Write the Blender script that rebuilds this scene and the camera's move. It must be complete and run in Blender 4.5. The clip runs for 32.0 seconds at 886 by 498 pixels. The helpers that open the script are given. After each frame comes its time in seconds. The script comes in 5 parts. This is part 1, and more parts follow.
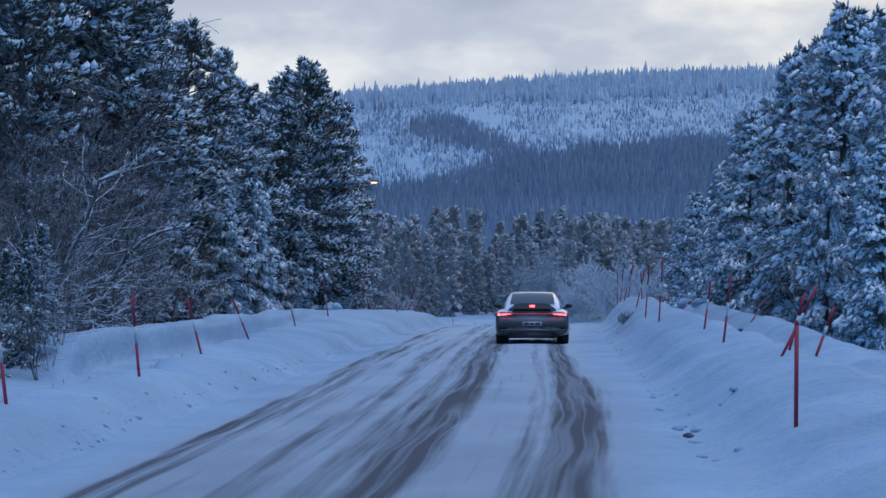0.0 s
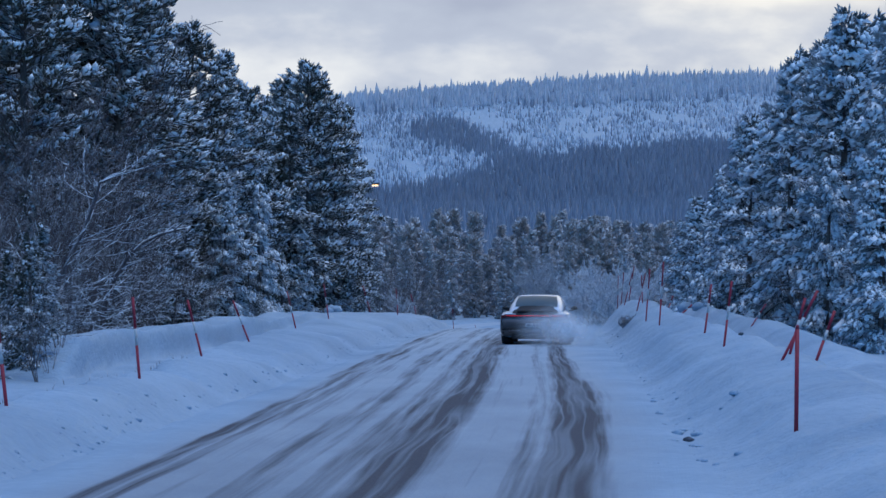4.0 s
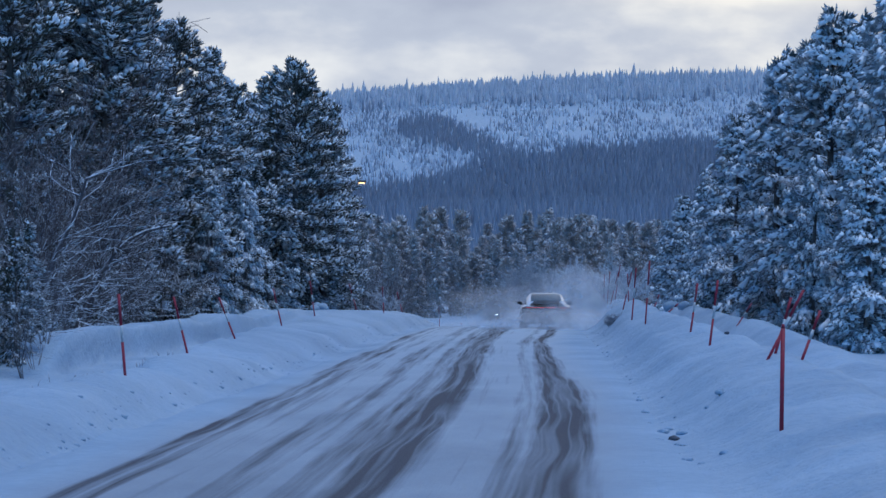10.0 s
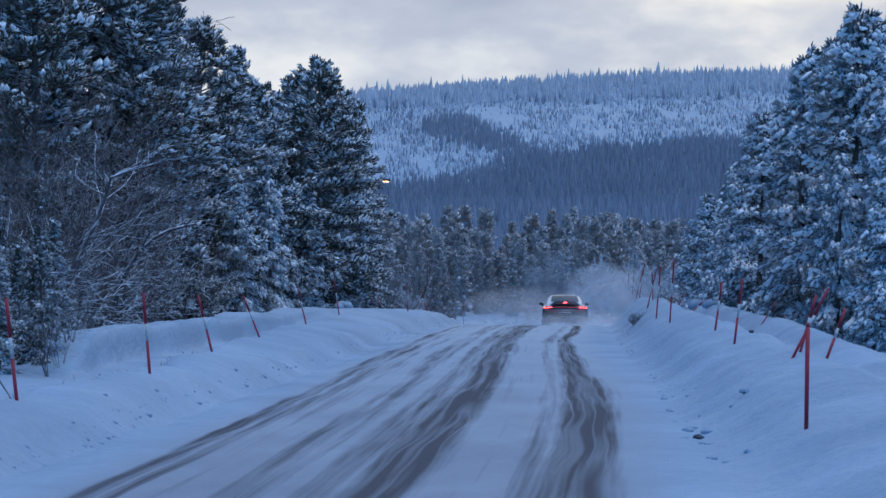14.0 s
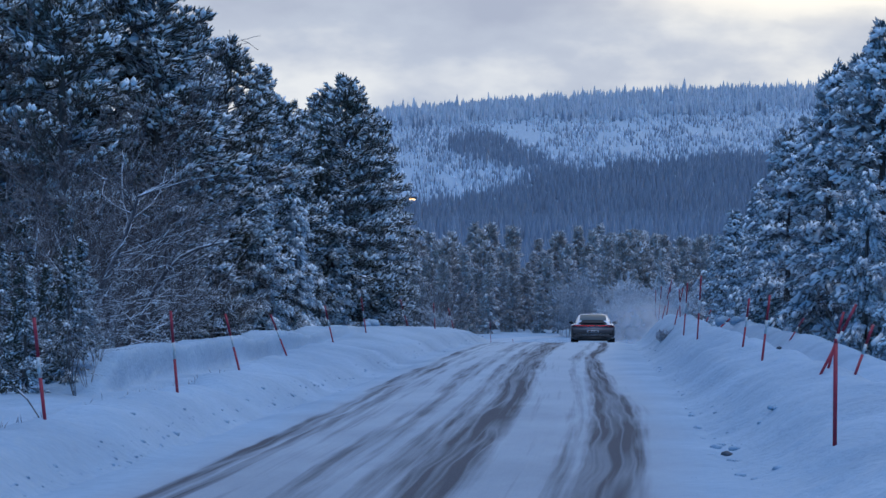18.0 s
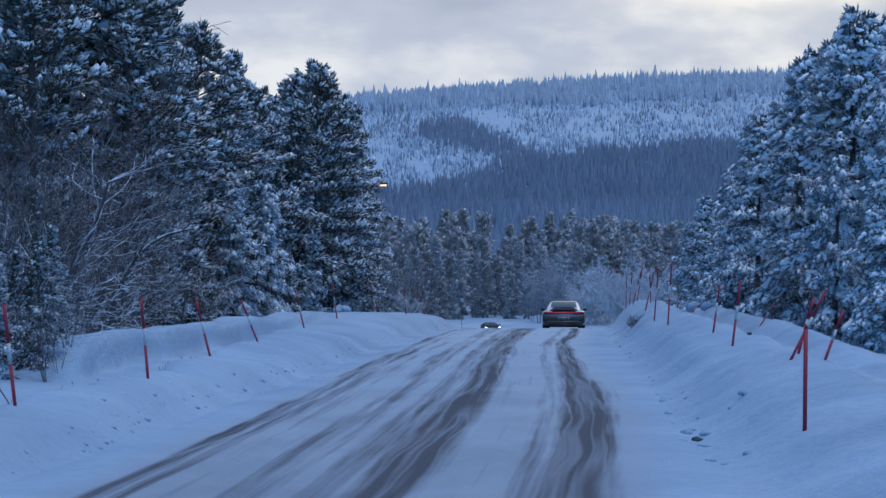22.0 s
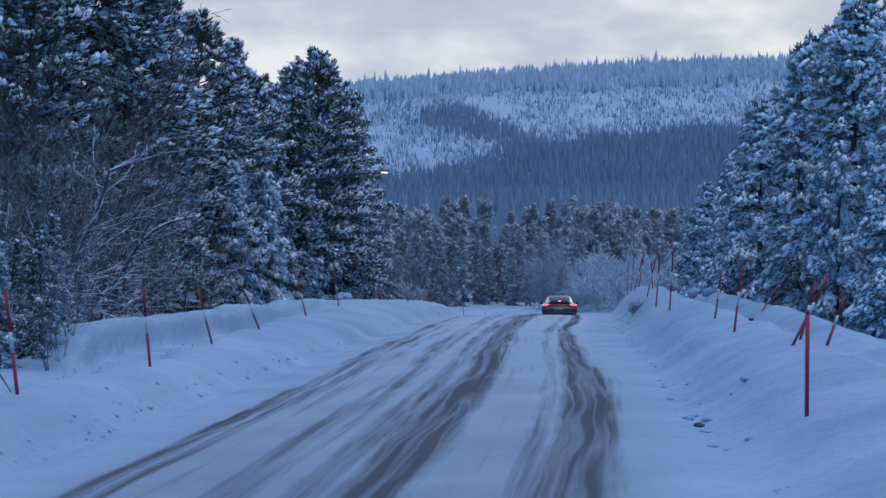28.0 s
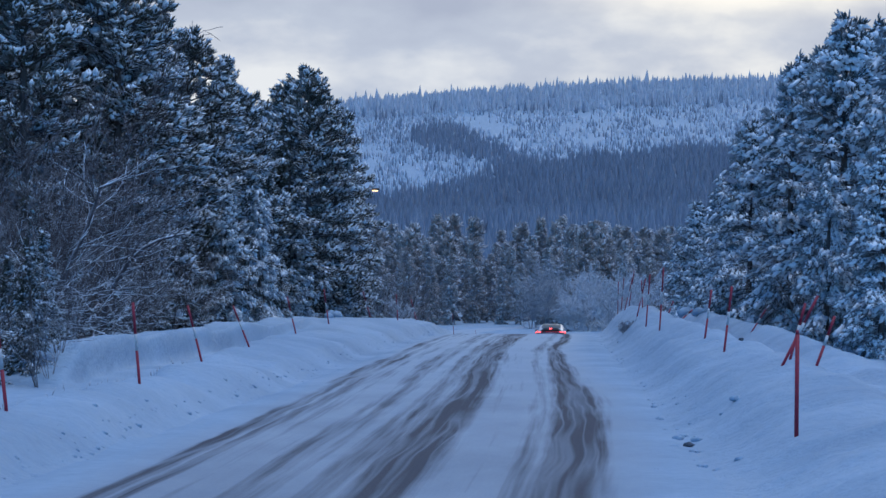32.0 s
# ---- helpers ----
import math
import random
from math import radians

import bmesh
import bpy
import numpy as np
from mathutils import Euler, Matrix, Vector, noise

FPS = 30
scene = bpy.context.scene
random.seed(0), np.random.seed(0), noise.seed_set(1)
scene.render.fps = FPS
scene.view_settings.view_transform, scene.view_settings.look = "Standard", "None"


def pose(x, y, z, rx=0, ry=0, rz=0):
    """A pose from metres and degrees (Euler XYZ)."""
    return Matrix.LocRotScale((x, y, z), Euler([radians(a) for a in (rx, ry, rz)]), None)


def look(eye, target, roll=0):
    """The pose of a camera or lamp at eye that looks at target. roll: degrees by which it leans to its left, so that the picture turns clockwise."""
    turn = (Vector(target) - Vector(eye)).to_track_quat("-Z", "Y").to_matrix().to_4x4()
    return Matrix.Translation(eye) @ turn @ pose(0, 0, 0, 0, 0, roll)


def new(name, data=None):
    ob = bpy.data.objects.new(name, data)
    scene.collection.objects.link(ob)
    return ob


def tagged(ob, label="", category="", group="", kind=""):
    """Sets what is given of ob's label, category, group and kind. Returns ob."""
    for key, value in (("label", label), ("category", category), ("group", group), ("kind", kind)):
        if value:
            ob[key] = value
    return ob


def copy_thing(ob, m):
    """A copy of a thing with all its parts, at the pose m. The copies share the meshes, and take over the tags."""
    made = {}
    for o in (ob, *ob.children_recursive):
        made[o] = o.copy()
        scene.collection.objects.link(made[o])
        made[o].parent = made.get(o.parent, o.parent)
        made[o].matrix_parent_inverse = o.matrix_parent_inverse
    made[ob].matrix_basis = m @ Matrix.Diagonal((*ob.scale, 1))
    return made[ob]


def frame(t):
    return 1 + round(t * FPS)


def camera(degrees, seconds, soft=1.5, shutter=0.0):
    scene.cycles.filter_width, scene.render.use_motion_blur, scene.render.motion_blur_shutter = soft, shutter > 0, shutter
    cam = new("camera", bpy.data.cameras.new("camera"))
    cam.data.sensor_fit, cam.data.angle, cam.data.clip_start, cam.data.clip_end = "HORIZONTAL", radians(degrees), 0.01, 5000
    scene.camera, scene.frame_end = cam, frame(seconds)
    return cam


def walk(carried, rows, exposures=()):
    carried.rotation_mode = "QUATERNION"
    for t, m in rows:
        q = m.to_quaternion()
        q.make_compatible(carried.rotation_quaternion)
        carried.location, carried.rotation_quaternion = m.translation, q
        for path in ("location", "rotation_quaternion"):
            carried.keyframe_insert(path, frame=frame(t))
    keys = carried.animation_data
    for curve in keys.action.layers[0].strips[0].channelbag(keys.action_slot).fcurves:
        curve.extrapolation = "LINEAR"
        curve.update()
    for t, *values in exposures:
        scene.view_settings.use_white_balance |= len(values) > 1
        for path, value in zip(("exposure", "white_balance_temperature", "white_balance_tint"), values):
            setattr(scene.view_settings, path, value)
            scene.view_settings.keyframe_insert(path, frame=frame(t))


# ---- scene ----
# Camera: hand-held long lens on the road, it only turns
LENS = 22.0
cam = camera(LENS, 32.0, soft=1.5)
PATH = [
(0, 90.8381, 0.0000, 0.0000), (0.5, 90.9552, 0.0743, 0.0496), (1, 91.0351, -0.0273, -0.1072), (1.5, 90.9589, -0.0590, -0.2118), 
(2, 90.7850, -0.1504, -0.2222), (2.5, 90.8565, -0.0958, -0.1308), (3, 90.9629, -0.1041, 0.0264), (3.5, 90.9389, -0.1354, 0.0523), 
(5.5, 90.8939, -0.4440, -0.2289), (6, 90.8785, -0.3971, -0.2948), (6.5, 90.7809, -0.3591, -0.2526), (7, 90.5855, -0.3926, -0.1429), 
(7.5, 90.4641, -0.4298, -0.1526), (8, 90.5859, -0.5655, -0.2914), (8.5, 90.8262, -0.4721, -0.4652), (9, 91.0084, -0.4450, -0.6291), 
(9.5, 91.0698, -0.3594, -0.5676), (10, 90.8654, -0.4148, -0.3314), (10.5, 90.6785, -0.2709, -0.1214), (11, 90.6713, -0.2406, -0.0497), 
(11.5, 90.8575, -0.2136, -0.0745), (12, 91.1138, -0.2034, -0.0316), (12.5, 91.1870, -0.3851, -0.0113), (13, 91.0818, -0.3795, 0.1167), 
(13.5, 90.9552, -0.3591, 0.1815), (14, 90.8227, -0.4167, 0.2771), (14.5, 90.9115, -0.4125, 0.3275), (16.5, 91.4391, -0.0745, 0.6966), 
(17, 91.3852, -0.1659, 0.8677), (17.5, 91.3098, -0.1393, 0.9363), (18, 91.2611, -0.1814, 0.9534), (18.5, 91.3046, -0.0437, 0.8735), 
(19, 91.3800, -0.0523, 0.7019), (19.5, 91.3232, -0.0579, 0.5719), (20, 91.1916, -0.1315, 0.4106), (20.5, 90.9844, -0.1912, 0.2872), 
(21, 90.7853, -0.1625, 0.3715), (21.5, 90.7960, -0.0763, 0.3481), (22, 90.9086, -0.1459, 0.2237), (22.5, 90.9639, -0.2048, 0.0379), 
(23, 90.8547, -0.1994, -0.0544), (23.5, 90.6574, -0.1483, 0.0288), (24, 90.4942, -0.0592, 0.1463), (24.5, 90.4824, 0.0051, 0.3059), 
(25, 90.5217, -0.0492, 0.3544), (25.5, 90.6986, -0.1358, 0.2904), (27.5, 90.5221, 0.0869, 0.3067), (28, 90.5824, 0.0745, 0.2646), 
(28.5, 90.6774, -0.0222, 0.1596), (29, 90.8734, -0.0754, 0.0729), (29.5, 91.0092, -0.1010, 0.0244), (30, 91.1194, -0.1724, -0.0342), 
(30.5, 91.2191, -0.1870, 0.0717), (31, 91.2214, -0.1769, 0.1609), (31.5, 91.1167, -0.2033, 0.0890), (32, 91.0481, -0.1854, 0.0174), 
]

walk(cam, [(t, pose(0, 0, 1.6, a, b, c)) for t, a, b, c in PATH],
     exposures=[(0, 1.29, 5080, 5), (32, 1.29, 5080, 5)])

# ------------------------------------------------------------------ world, sun
world = bpy.data.worlds.new("world")
scene.world = world
world.use_nodes = True
wn = world.node_tree.nodes
sky = wn.new("ShaderNodeTexSky")
sky.sky_type = "NISHITA"
sky.sun_disc = False
sky.sun_elevation = radians(14)
sky.sun_rotation = radians(12)
sky.air_density, sky.dust_density, sky.ozone_density = 1.0, 0.3, 6.0
wn["Background"].inputs["Strength"].default_value = 0.075
world.node_tree.links.new(sky.outputs[0], wn["Background"].inputs["Color"])

sun = new("sun", bpy.data.lights.new("sun", "SUN"))
sun.data.energy = 0.64
sun.data.angle = radians(36)
sun.data.color = (1.0, 0.95, 0.93)
sun.matrix_world = look((5, -7, 40), (0, 0, 0))


# ------------------------------------------------------------------ materials
class Mat:
    """A node material with short ways to add nodes."""

    def __init__(self, name, rough=0.6, metal=0.0, spec=0.5):
        self.m = bpy.data.materials.new(name)
        self.m.use_nodes = True
        self.t = self.m.node_tree
        self.b = self.t.nodes["Principled BSDF"]
        self.b.inputs["Roughness"].default_value = rough
        self.b.inputs["Metallic"].default_value = metal
        self.b.inputs["Specular IOR Level"].default_value = spec
        self.out = self.t.nodes["Material Output"]
        self.co = None

    def node(self, kind, **kw):
        n = self.t.nodes.new(kind)
        for k, v in kw.items():
            n.inputs[k].default_value = v
        return n

    def link(self, a, b):
        self.t.links.new(a, b)

    def coords(self, scale=(1, 1, 1), source="Object"):
        c = self.node("ShaderNodeTexCoord")
        mp = self.node("ShaderNodeMapping")
        mp.inputs["Scale"].default_value = scale
        self.link(c.outputs[source], mp.inputs["Vector"])
        return mp.outputs[0]

    def noise(self, vec, scale, detail=3.0, rough=0.55):
        n = self.node("ShaderNodeTexNoise", Scale=scale, Detail=detail, Roughness=rough)
        self.link(vec, n.inputs["Vector"])
        return n.outputs["Fac"]

    def ramp(self, fac, stops):
        r = self.node("ShaderNodeValToRGB")
        el = r.color_ramp.elements
        while len(el) < len(stops):
            el.new(0.5)
        for e, (p, c) in zip(el, stops):
            e.position = p
            e.color = (*c, 1) if len(c) == 3 else c
        self.link(fac, r.inputs["Fac"])
        return r.outputs["Color"]

    def mix(self, fac, a, b, blend="MIX"):
        n = self.t.nodes.new("ShaderNodeMix")
        n.data_type = "RGBA"
        n.blend_type = blend
        for key, v in ((0, fac), (6, a), (7, b)):
            if isinstance(v, (int, float)):
                n.inputs[key].default_value = v
            elif isinstance(v, tuple):
                n.inputs[key].default_value = (*v, 1)
            else:
                self.link(v, n.inputs[key])
        return n.outputs[2]

    def math(self, op, a, b=0.0, c=0.0):
        n = self.t.nodes.new("ShaderNodeMath")
        n.operation = op
        for i, v in enumerate((a, b, c)):
            if isinstance(v, (int, float)):
                n.inputs[i].default_value = v
            else:
                self.link(v, n.inputs[i])
        return n.outputs[0]

    def color(self, c):
        if isinstance(c, tuple):
            self.b.inputs["Base Color"].default_value = (*c, 1)
        else:
            self.link(c, self.b.inputs["Base Color"])
        return self

    def bump(self, h, strength=0.4, dist=0.02):
        n = self.node("ShaderNodeBump", Strength=strength, Distance=dist)
        self.link(h, n.inputs["Height"])
        self.link(n.outputs[0], self.b.inputs["Normal"])
        return self

    def glow(self, color, strength):
        self.b.inputs["Emission Color"].default_value = (*color, 1)
        self.b.inputs["Emission Strength"].default_value = strength
        return self


def up_mask(m, low, high):
    """1 on faces that look up, 0 on those that look down: where snow can lie."""
    g = m.node("ShaderNodeNewGeometry")
    s = m.node("ShaderNodeSeparateXYZ")
    m.link(g.outputs["Normal"], s.inputs[0])
    r = m.node("ShaderNodeMapRange", **{"From Min": low, "From Max": high})
    m.link(s.outputs["Z"], r.inputs["Value"])
    return r.outputs[0]


def snow_material(name, lo=(0.70, 0.74, 0.80), hi=(0.86, 0.88, 0.91), bump=0.5, scraped=False):
    m = Mat(name, rough=0.75, spec=0.25)
    co = m.coords()
    big = m.noise(co, 0.35, 4)
    fine = m.noise(co, 9.0, 5, 0.65)
    m.color(m.ramp(m.math("ADD", m.math("MULTIPLY", big, 0.7), m.math("MULTIPLY", fine, 0.3)), [(0.3, lo), (0.7, hi)]))
    lumps = m.math("ADD", m.noise(co, 1.6, 7, 0.62), m.math("MULTIPLY", m.noise(co, 5.5, 4, 0.6), 0.45))
    if scraped:
        # plough-scraped clods on the steep faces
        steep = m.math("SUBTRACT", 1.0, up_mask(m, 0.86, 0.985))
        clods = m.math("ADD", m.noise(m.coords((1, 3.0, 1.2)), 4.5, 5, 0.7), m.math("MULTIPLY", m.noise(co, 11.0, 3, 0.6), 0.5))
        lumps = m.math("ADD", lumps, m.math("MULTIPLY", m.math("MULTIPLY", clods, steep), 0.15))
    grains = m.noise(co, 22.0, 3, 0.6)
    m.bump(m.math("ADD", lumps, m.math("ADD", m.math("MULTIPLY", fine, 0.4), m.math("MULTIPLY", grains, 0.05))), bump, 0.2)
    return m.m


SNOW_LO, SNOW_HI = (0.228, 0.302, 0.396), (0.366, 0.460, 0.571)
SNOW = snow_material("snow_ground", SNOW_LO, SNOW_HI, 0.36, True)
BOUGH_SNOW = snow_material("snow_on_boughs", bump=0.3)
# same bough snow across the valley, dulled: distance haze put into its colour
MID_SNOW = snow_material("hazy_snow_on_boughs", (0.54, 0.53, 0.555), (0.70, 0.69, 0.715), 0.3)


def needle_material(name, dark, light, frost, low, high, vary=0.0):
    m = Mat(name, rough=0.7, spec=0.2)
    g = m.node("ShaderNodeNewGeometry")
    c = m.ramp(g.outputs["Random Per Island"], [(0.0, dark), (1.0, light)])
    co = m.coords()
    rim = m.math("MULTIPLY", up_mask(m, low, high), m.math("ADD", m.noise(co, 5.0, 3), 0.35))
    if vary:
        info = m.node("ShaderNodeObjectInfo")
        rim = m.math("MULTIPLY", rim, m.math("ADD", m.math("MULTIPLY", info.outputs["Random"], 2 * vary), 1 - vary))
    m.color(m.mix(rim, c, frost))
    return m.m


NEEDLES = needle_material("pine_needles", (0.036, 0.040, 0.031), (0.11, 0.106, 0.082), (0.64, 0.675, 0.72), -0.2, 0.9, .3)
NEEDLES_FROST = needle_material("frosted_needles", (0.04, 0.052, 0.052), (0.12, 0.135, 0.135), (0.64, 0.70, 0.78), -0.3, 0.75)
# darker needle copy for the young spruces: the wood's shade put into the colour
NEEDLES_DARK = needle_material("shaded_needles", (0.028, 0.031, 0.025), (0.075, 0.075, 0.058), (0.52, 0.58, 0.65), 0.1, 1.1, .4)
# valley needles lightened well past green: the haze before them is in the colour
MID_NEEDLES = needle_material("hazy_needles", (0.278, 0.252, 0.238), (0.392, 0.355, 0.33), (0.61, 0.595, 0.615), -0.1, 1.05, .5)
# hill trees: besides frost, aerial haze is put into these pale blue-grey colours
FAR_DARK = needle_material("hazy_far_spruce_needles", (0.185, 0.208, 0.26), (0.255, 0.282, 0.342), (0.39, 0.43, 0.51), 0.1, 1.0)
FAR_FROST_HAZE = needle_material("hazy_far_frosted_needles", (0.53, 0.56, 0.62), (0.72, 0.74, 0.79), (0.78, 0.80, 0.84), 0.0, 0.9)
FAR_BLUE = needle_material("hazy_far_ridge_needles", (0.385, 0.42, 0.485), (0.53, 0.56, 0.62), (0.63, 0.66, 0.72), 0.1, 1.0)


def bark_material(name, a, b, frost, top=0.9):
    m = Mat(name, rough=0.9, spec=0.15)
    co = m.coords((1, 1, 0.25))
    n = m.noise(co, 14.0, 5, 0.7)
    c = m.ramp(n, [(0.3, a), (0.7, b)])
    side = m.math("MULTIPLY", up_mask(m, 0.0, 0.8), top)
    m.color(m.mix(m.math("MAXIMUM", side, frost), c, (0.6, 0.64, 0.7)))
    m.bump(n, 0.6, 0.02)
    return m.m


BARK = bark_material("pine_bark", (0.03, 0.024, 0.02), (0.10, 0.075, 0.06), 0.05)
TWIG = bark_material("frosted_twigs", (0.035, 0.028, 0.030), (0.09, 0.075, 0.078), 0.04, 0.75)
TWIG_BROWN = bark_material("brown_twigs", (0.035, 0.025, 0.025), (0.085, 0.063, 0.06), 0.02, 0.4)
# valley trunks: frost, and haze that is painted in as lighter bark
MID_BARK = bark_material("hazy_frosted_bark", (0.15, 0.145, 0.14), (0.26, 0.25, 0.245), 0.2)
RIME = bark_material("rime_twigs", (0.40, 0.39, 0.42), (0.56, 0.55, 0.58), 0.4)


# ------------------------------------------------------------------ the lie of the land
def soft(y, ys, zs):
    """A smooth curve through (ys, zs)."""
    y = np.asarray(y, float)
    return sum(np.interp(y + o, ys, zs) * w for o, w in ((-5, .1), (-2.5, .2), (0, .4), (2.5, .2), (5, .1)))


def step(a, b, v):
    t = np.clip((np.asarray(v, float) - a) / (np.asarray(b, float) - a), 0, 1)
    return t * t * (3 - 2 * t)


def lane(y):
    """x of the middle of the right-hand lane."""
    return soft(y, [-40, 16, 56, 90, 116, 131, 160, 200, 215, 226, 230, 236, 240, 247, 251, 254, 258, 262, 268, 300, 420],
                [-2.5, .1, 2.1, 3.85, 5.2, 6.1, 8.2, 11, 10.3, 9.4, 8.5, 5.9, 4.0, 2.0, 2.0, 3.0, 4.6, 7, 10, 26, 80])


def road_z(y):
    return soft(y, [-60, 20, 60, 72, 86, 94, 101, 116, 131, 160, 190, 215, 222, 229, 241, 256, 270, 420],
                [.05, .05, .045, .045, -.03, -.22, -.41, -.76, -1.47, -2.9, -3.6, -3.6, -3.54, -3.4, -3.5, -2.9, -2.7, -2.5])


def wave(x, y, s, seed):
    """Cheap smooth unevenness, about -1 to 1."""
    r = np.random.RandomState(seed)
    v = 0
    for k in range(5):
        a, p, q = r.uniform(0, 6.28), r.uniform(.6, 1.6), r.uniform(0, 6.28)
        v = v + np.sin((x * np.cos(a) + y * np.sin(a)) * p / s + q + 1.3 * np.sin((y * np.cos(a) - x * np.sin(a)) * p * .7 / s))
    return v / 3.2


def ground_z(x, y):
    x, y = np.asarray(x, float), np.asarray(y, float)
    u, rz = x - lane(y), road_z(y)
    # left bank: a low plough bank with the poles, a trough, a higher drift behind
    lt = np.interp(y, [15, 33, 57, 80, 110], [-3.45, -3.55, -4.0, -3.7, -3.9]) + .1 * wave(x * 0, y, 1.1, 3)
    lc = np.interp(y, [15, 28, 40, 55, 80, 110], [-4.5, -4.5, -5.2, -5.8, -5.6, -4.8])
    lh = np.interp(y, [10, 28, 40, 50, 66, 80, 90, 100, 110, 125, 205, 228, 244, 256], [.40, .42, .45, .47, .54, .62, .58, .40, .14, .12, .12, .5, .5, .1])
    bank_l = lh * (.66 * (1 - step(lt - .6, lt, u)) + .34 * (1 - step(lc, lt - .3, u)))
    trough = np.interp(y, [15, 30, 55, 62], [.24, .40, .34, .0]) * step(lc, lc - .8, u)
    off_l = lc - np.interp(y, [36, 50, 66], [2.3, 1.5, .45])
    drift = np.interp(y, [36, 66, 74], [.68, .74, .60]) * step(35.5, 38.5, y) * (1 - step(66, 76, y))
    drift = drift * step(off_l + .22, off_l + .02, u) * (1 + .05 * wave(x, y, 1.6, 17)) * (1 - .9 * step(off_l - .5, off_l - 1.7, u))
    left = np.maximum(bank_l - trough, drift)
    # right bank: steep plough face and a flat top that falls to the field
    rt = np.interp(y, [10, 22, 34, 46, 60, 80, 100, 120], [1.7, 1.85, 1.85, 1.85, 1.9, 2.1, 2.2, 2.4]) + .1 * wave(x * 0, y, 1.3, 5)
    rh = np.interp(y, [6, 18, 24, 28, 34, 42, 60, 80, 105, 130, 225, 245], [.34, .48, .60, .67, .74, .82, .92, 1.06, 1.22, .8, .7, .1])
    re = np.interp(y, [10, 24, 34, 80], [4.0, 3.9, 3.8, 4.4])
    front = rh * (.14 * step(rt, rt + .5, u) + .62 * step(rt + .3, rt + 1.15, u) + .24 * step(rt + 1.0, np.maximum(3.6, rt + 1.4), u)) * (1 - .72 * step(3.66, 4.5, u)) * (1 - .4 * step(re, re + 2.2, u))
    mound = np.interp(y, [28, 38, 45, 55, 65, 85, 105, 125], [.1, .26, .42, .66, .8, 1.0, 1.0, 0]) * step(5.0, 6.3, u) * (1 - .8 * step(6.7, 9.0, u))
    right = np.maximum(front, mound)
    lump = .05 * wave(x, y, .45, 7) + .06 * wave(x, y, 1.4, 8) + (.012 + .02 * (u > 0)) * wave(x, y, .16, 18) * (1 - step(38, 60, y))
    toe = np.exp(-((u - lt + .15) / .35) ** 2) + np.exp(-((u - rt - .25) / .4) ** 2)
    lump = lump + .08 * toe * np.maximum(0, wave(x, y, .2, 14)) * (1 - step(50, 80, y))
    off = step(0, .8, np.maximum(u - rt, lt - u))
    z = rz + np.where(u < -1, left, right) + lump * off * (1 - step(120, 200, y))
    # wide ground: nearly flat by the road, falls to a valley, rises to the hill
    wide = np.interp(y, [-500, 90, 160, 215, 285, 420, 900], [.12, .15, -2.6, -3.2, -2.5, -2.4, 6]) + .25 * wave(x, y, 9, 9)
    wide = wide - .38 * step(-5, -9, x) * (1 - step(48, 75, y)) - .2 * step(4, 7, x) * (1 - step(50, 80, y))
    hill = hill_z(x, y)
    far = step(6.5, 9.5, np.abs(u + 1))
    z = z * (1 - far) + wide * far
    keep = step(380, 700, y)
    return z * (1 - keep) + hill * keep


def hill_z(x, y):
    ridge = np.interp(y, [380, 1300, 2400, 2700, 4500], [-3, 37, 200, 194, 60])
    return ridge + .055 * np.clip(x, -600, 700) * np.clip((y - 700) / 1700, 0, 1) + np.clip(y / 1500, 0, 1) * 7 * wave(x, y, 190, 11)


def gz(x, y):
    return float(ground_z(np.array([x]), np.array([y]))[0])


def mesh_ob(name, verts, faces, material, parent=None, label="", smooth=True):
    me = bpy.data.meshes.new(name)
    me.from_pydata([tuple(v) for v in np.asarray(verts).tolist()], [], np.asarray(faces).tolist() if isinstance(faces, np.ndarray) else faces)
    me.materials.append(material)
    if smooth:
        me.polygons.foreach_set("use_smooth", np.ones(len(me.polygons), bool))
    me.update()
    ob = new(name, me)
    if parent is not None:
        ob.parent = parent
    return tagged(ob, label)


def grid_faces(nr, nc):
    i = np.arange((nr - 1) * nc).reshape(nr - 1, nc)[:, :-1].ravel()
    return np.stack([i, i + 1, i + nc + 1, i + nc], 1)


def steps_of(*spans):
    """Axis values: (from, to, step) spans joined."""
    return np.concatenate([np.arange(a, b, s) for a, b, s in spans])


gx = steps_of((-2600, -600, 200), (-600, -120, 40), (-120, -24, 6), (-24, -8.4, .6), (-8.4, -3.4, .06), (-3.4, 8, .13), (8, 14, .2), (14, 30, .8), (30, 120, 6), (120, 600, 40), (600, 2601, 200))
gy = steps_of((-300, -20, 20), (-20, 12, 2), (12, 40, .15), (40, 64, .25), (64, 130, .5), (130, 300, 1.5), (300, 1000, 25), (1000, 2800, 40), (2800, 4500, 200))
GX, GY = np.meshgrid(gx, gy)
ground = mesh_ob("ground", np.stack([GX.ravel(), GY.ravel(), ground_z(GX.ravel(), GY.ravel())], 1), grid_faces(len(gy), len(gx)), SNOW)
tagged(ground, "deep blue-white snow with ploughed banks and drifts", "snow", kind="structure")


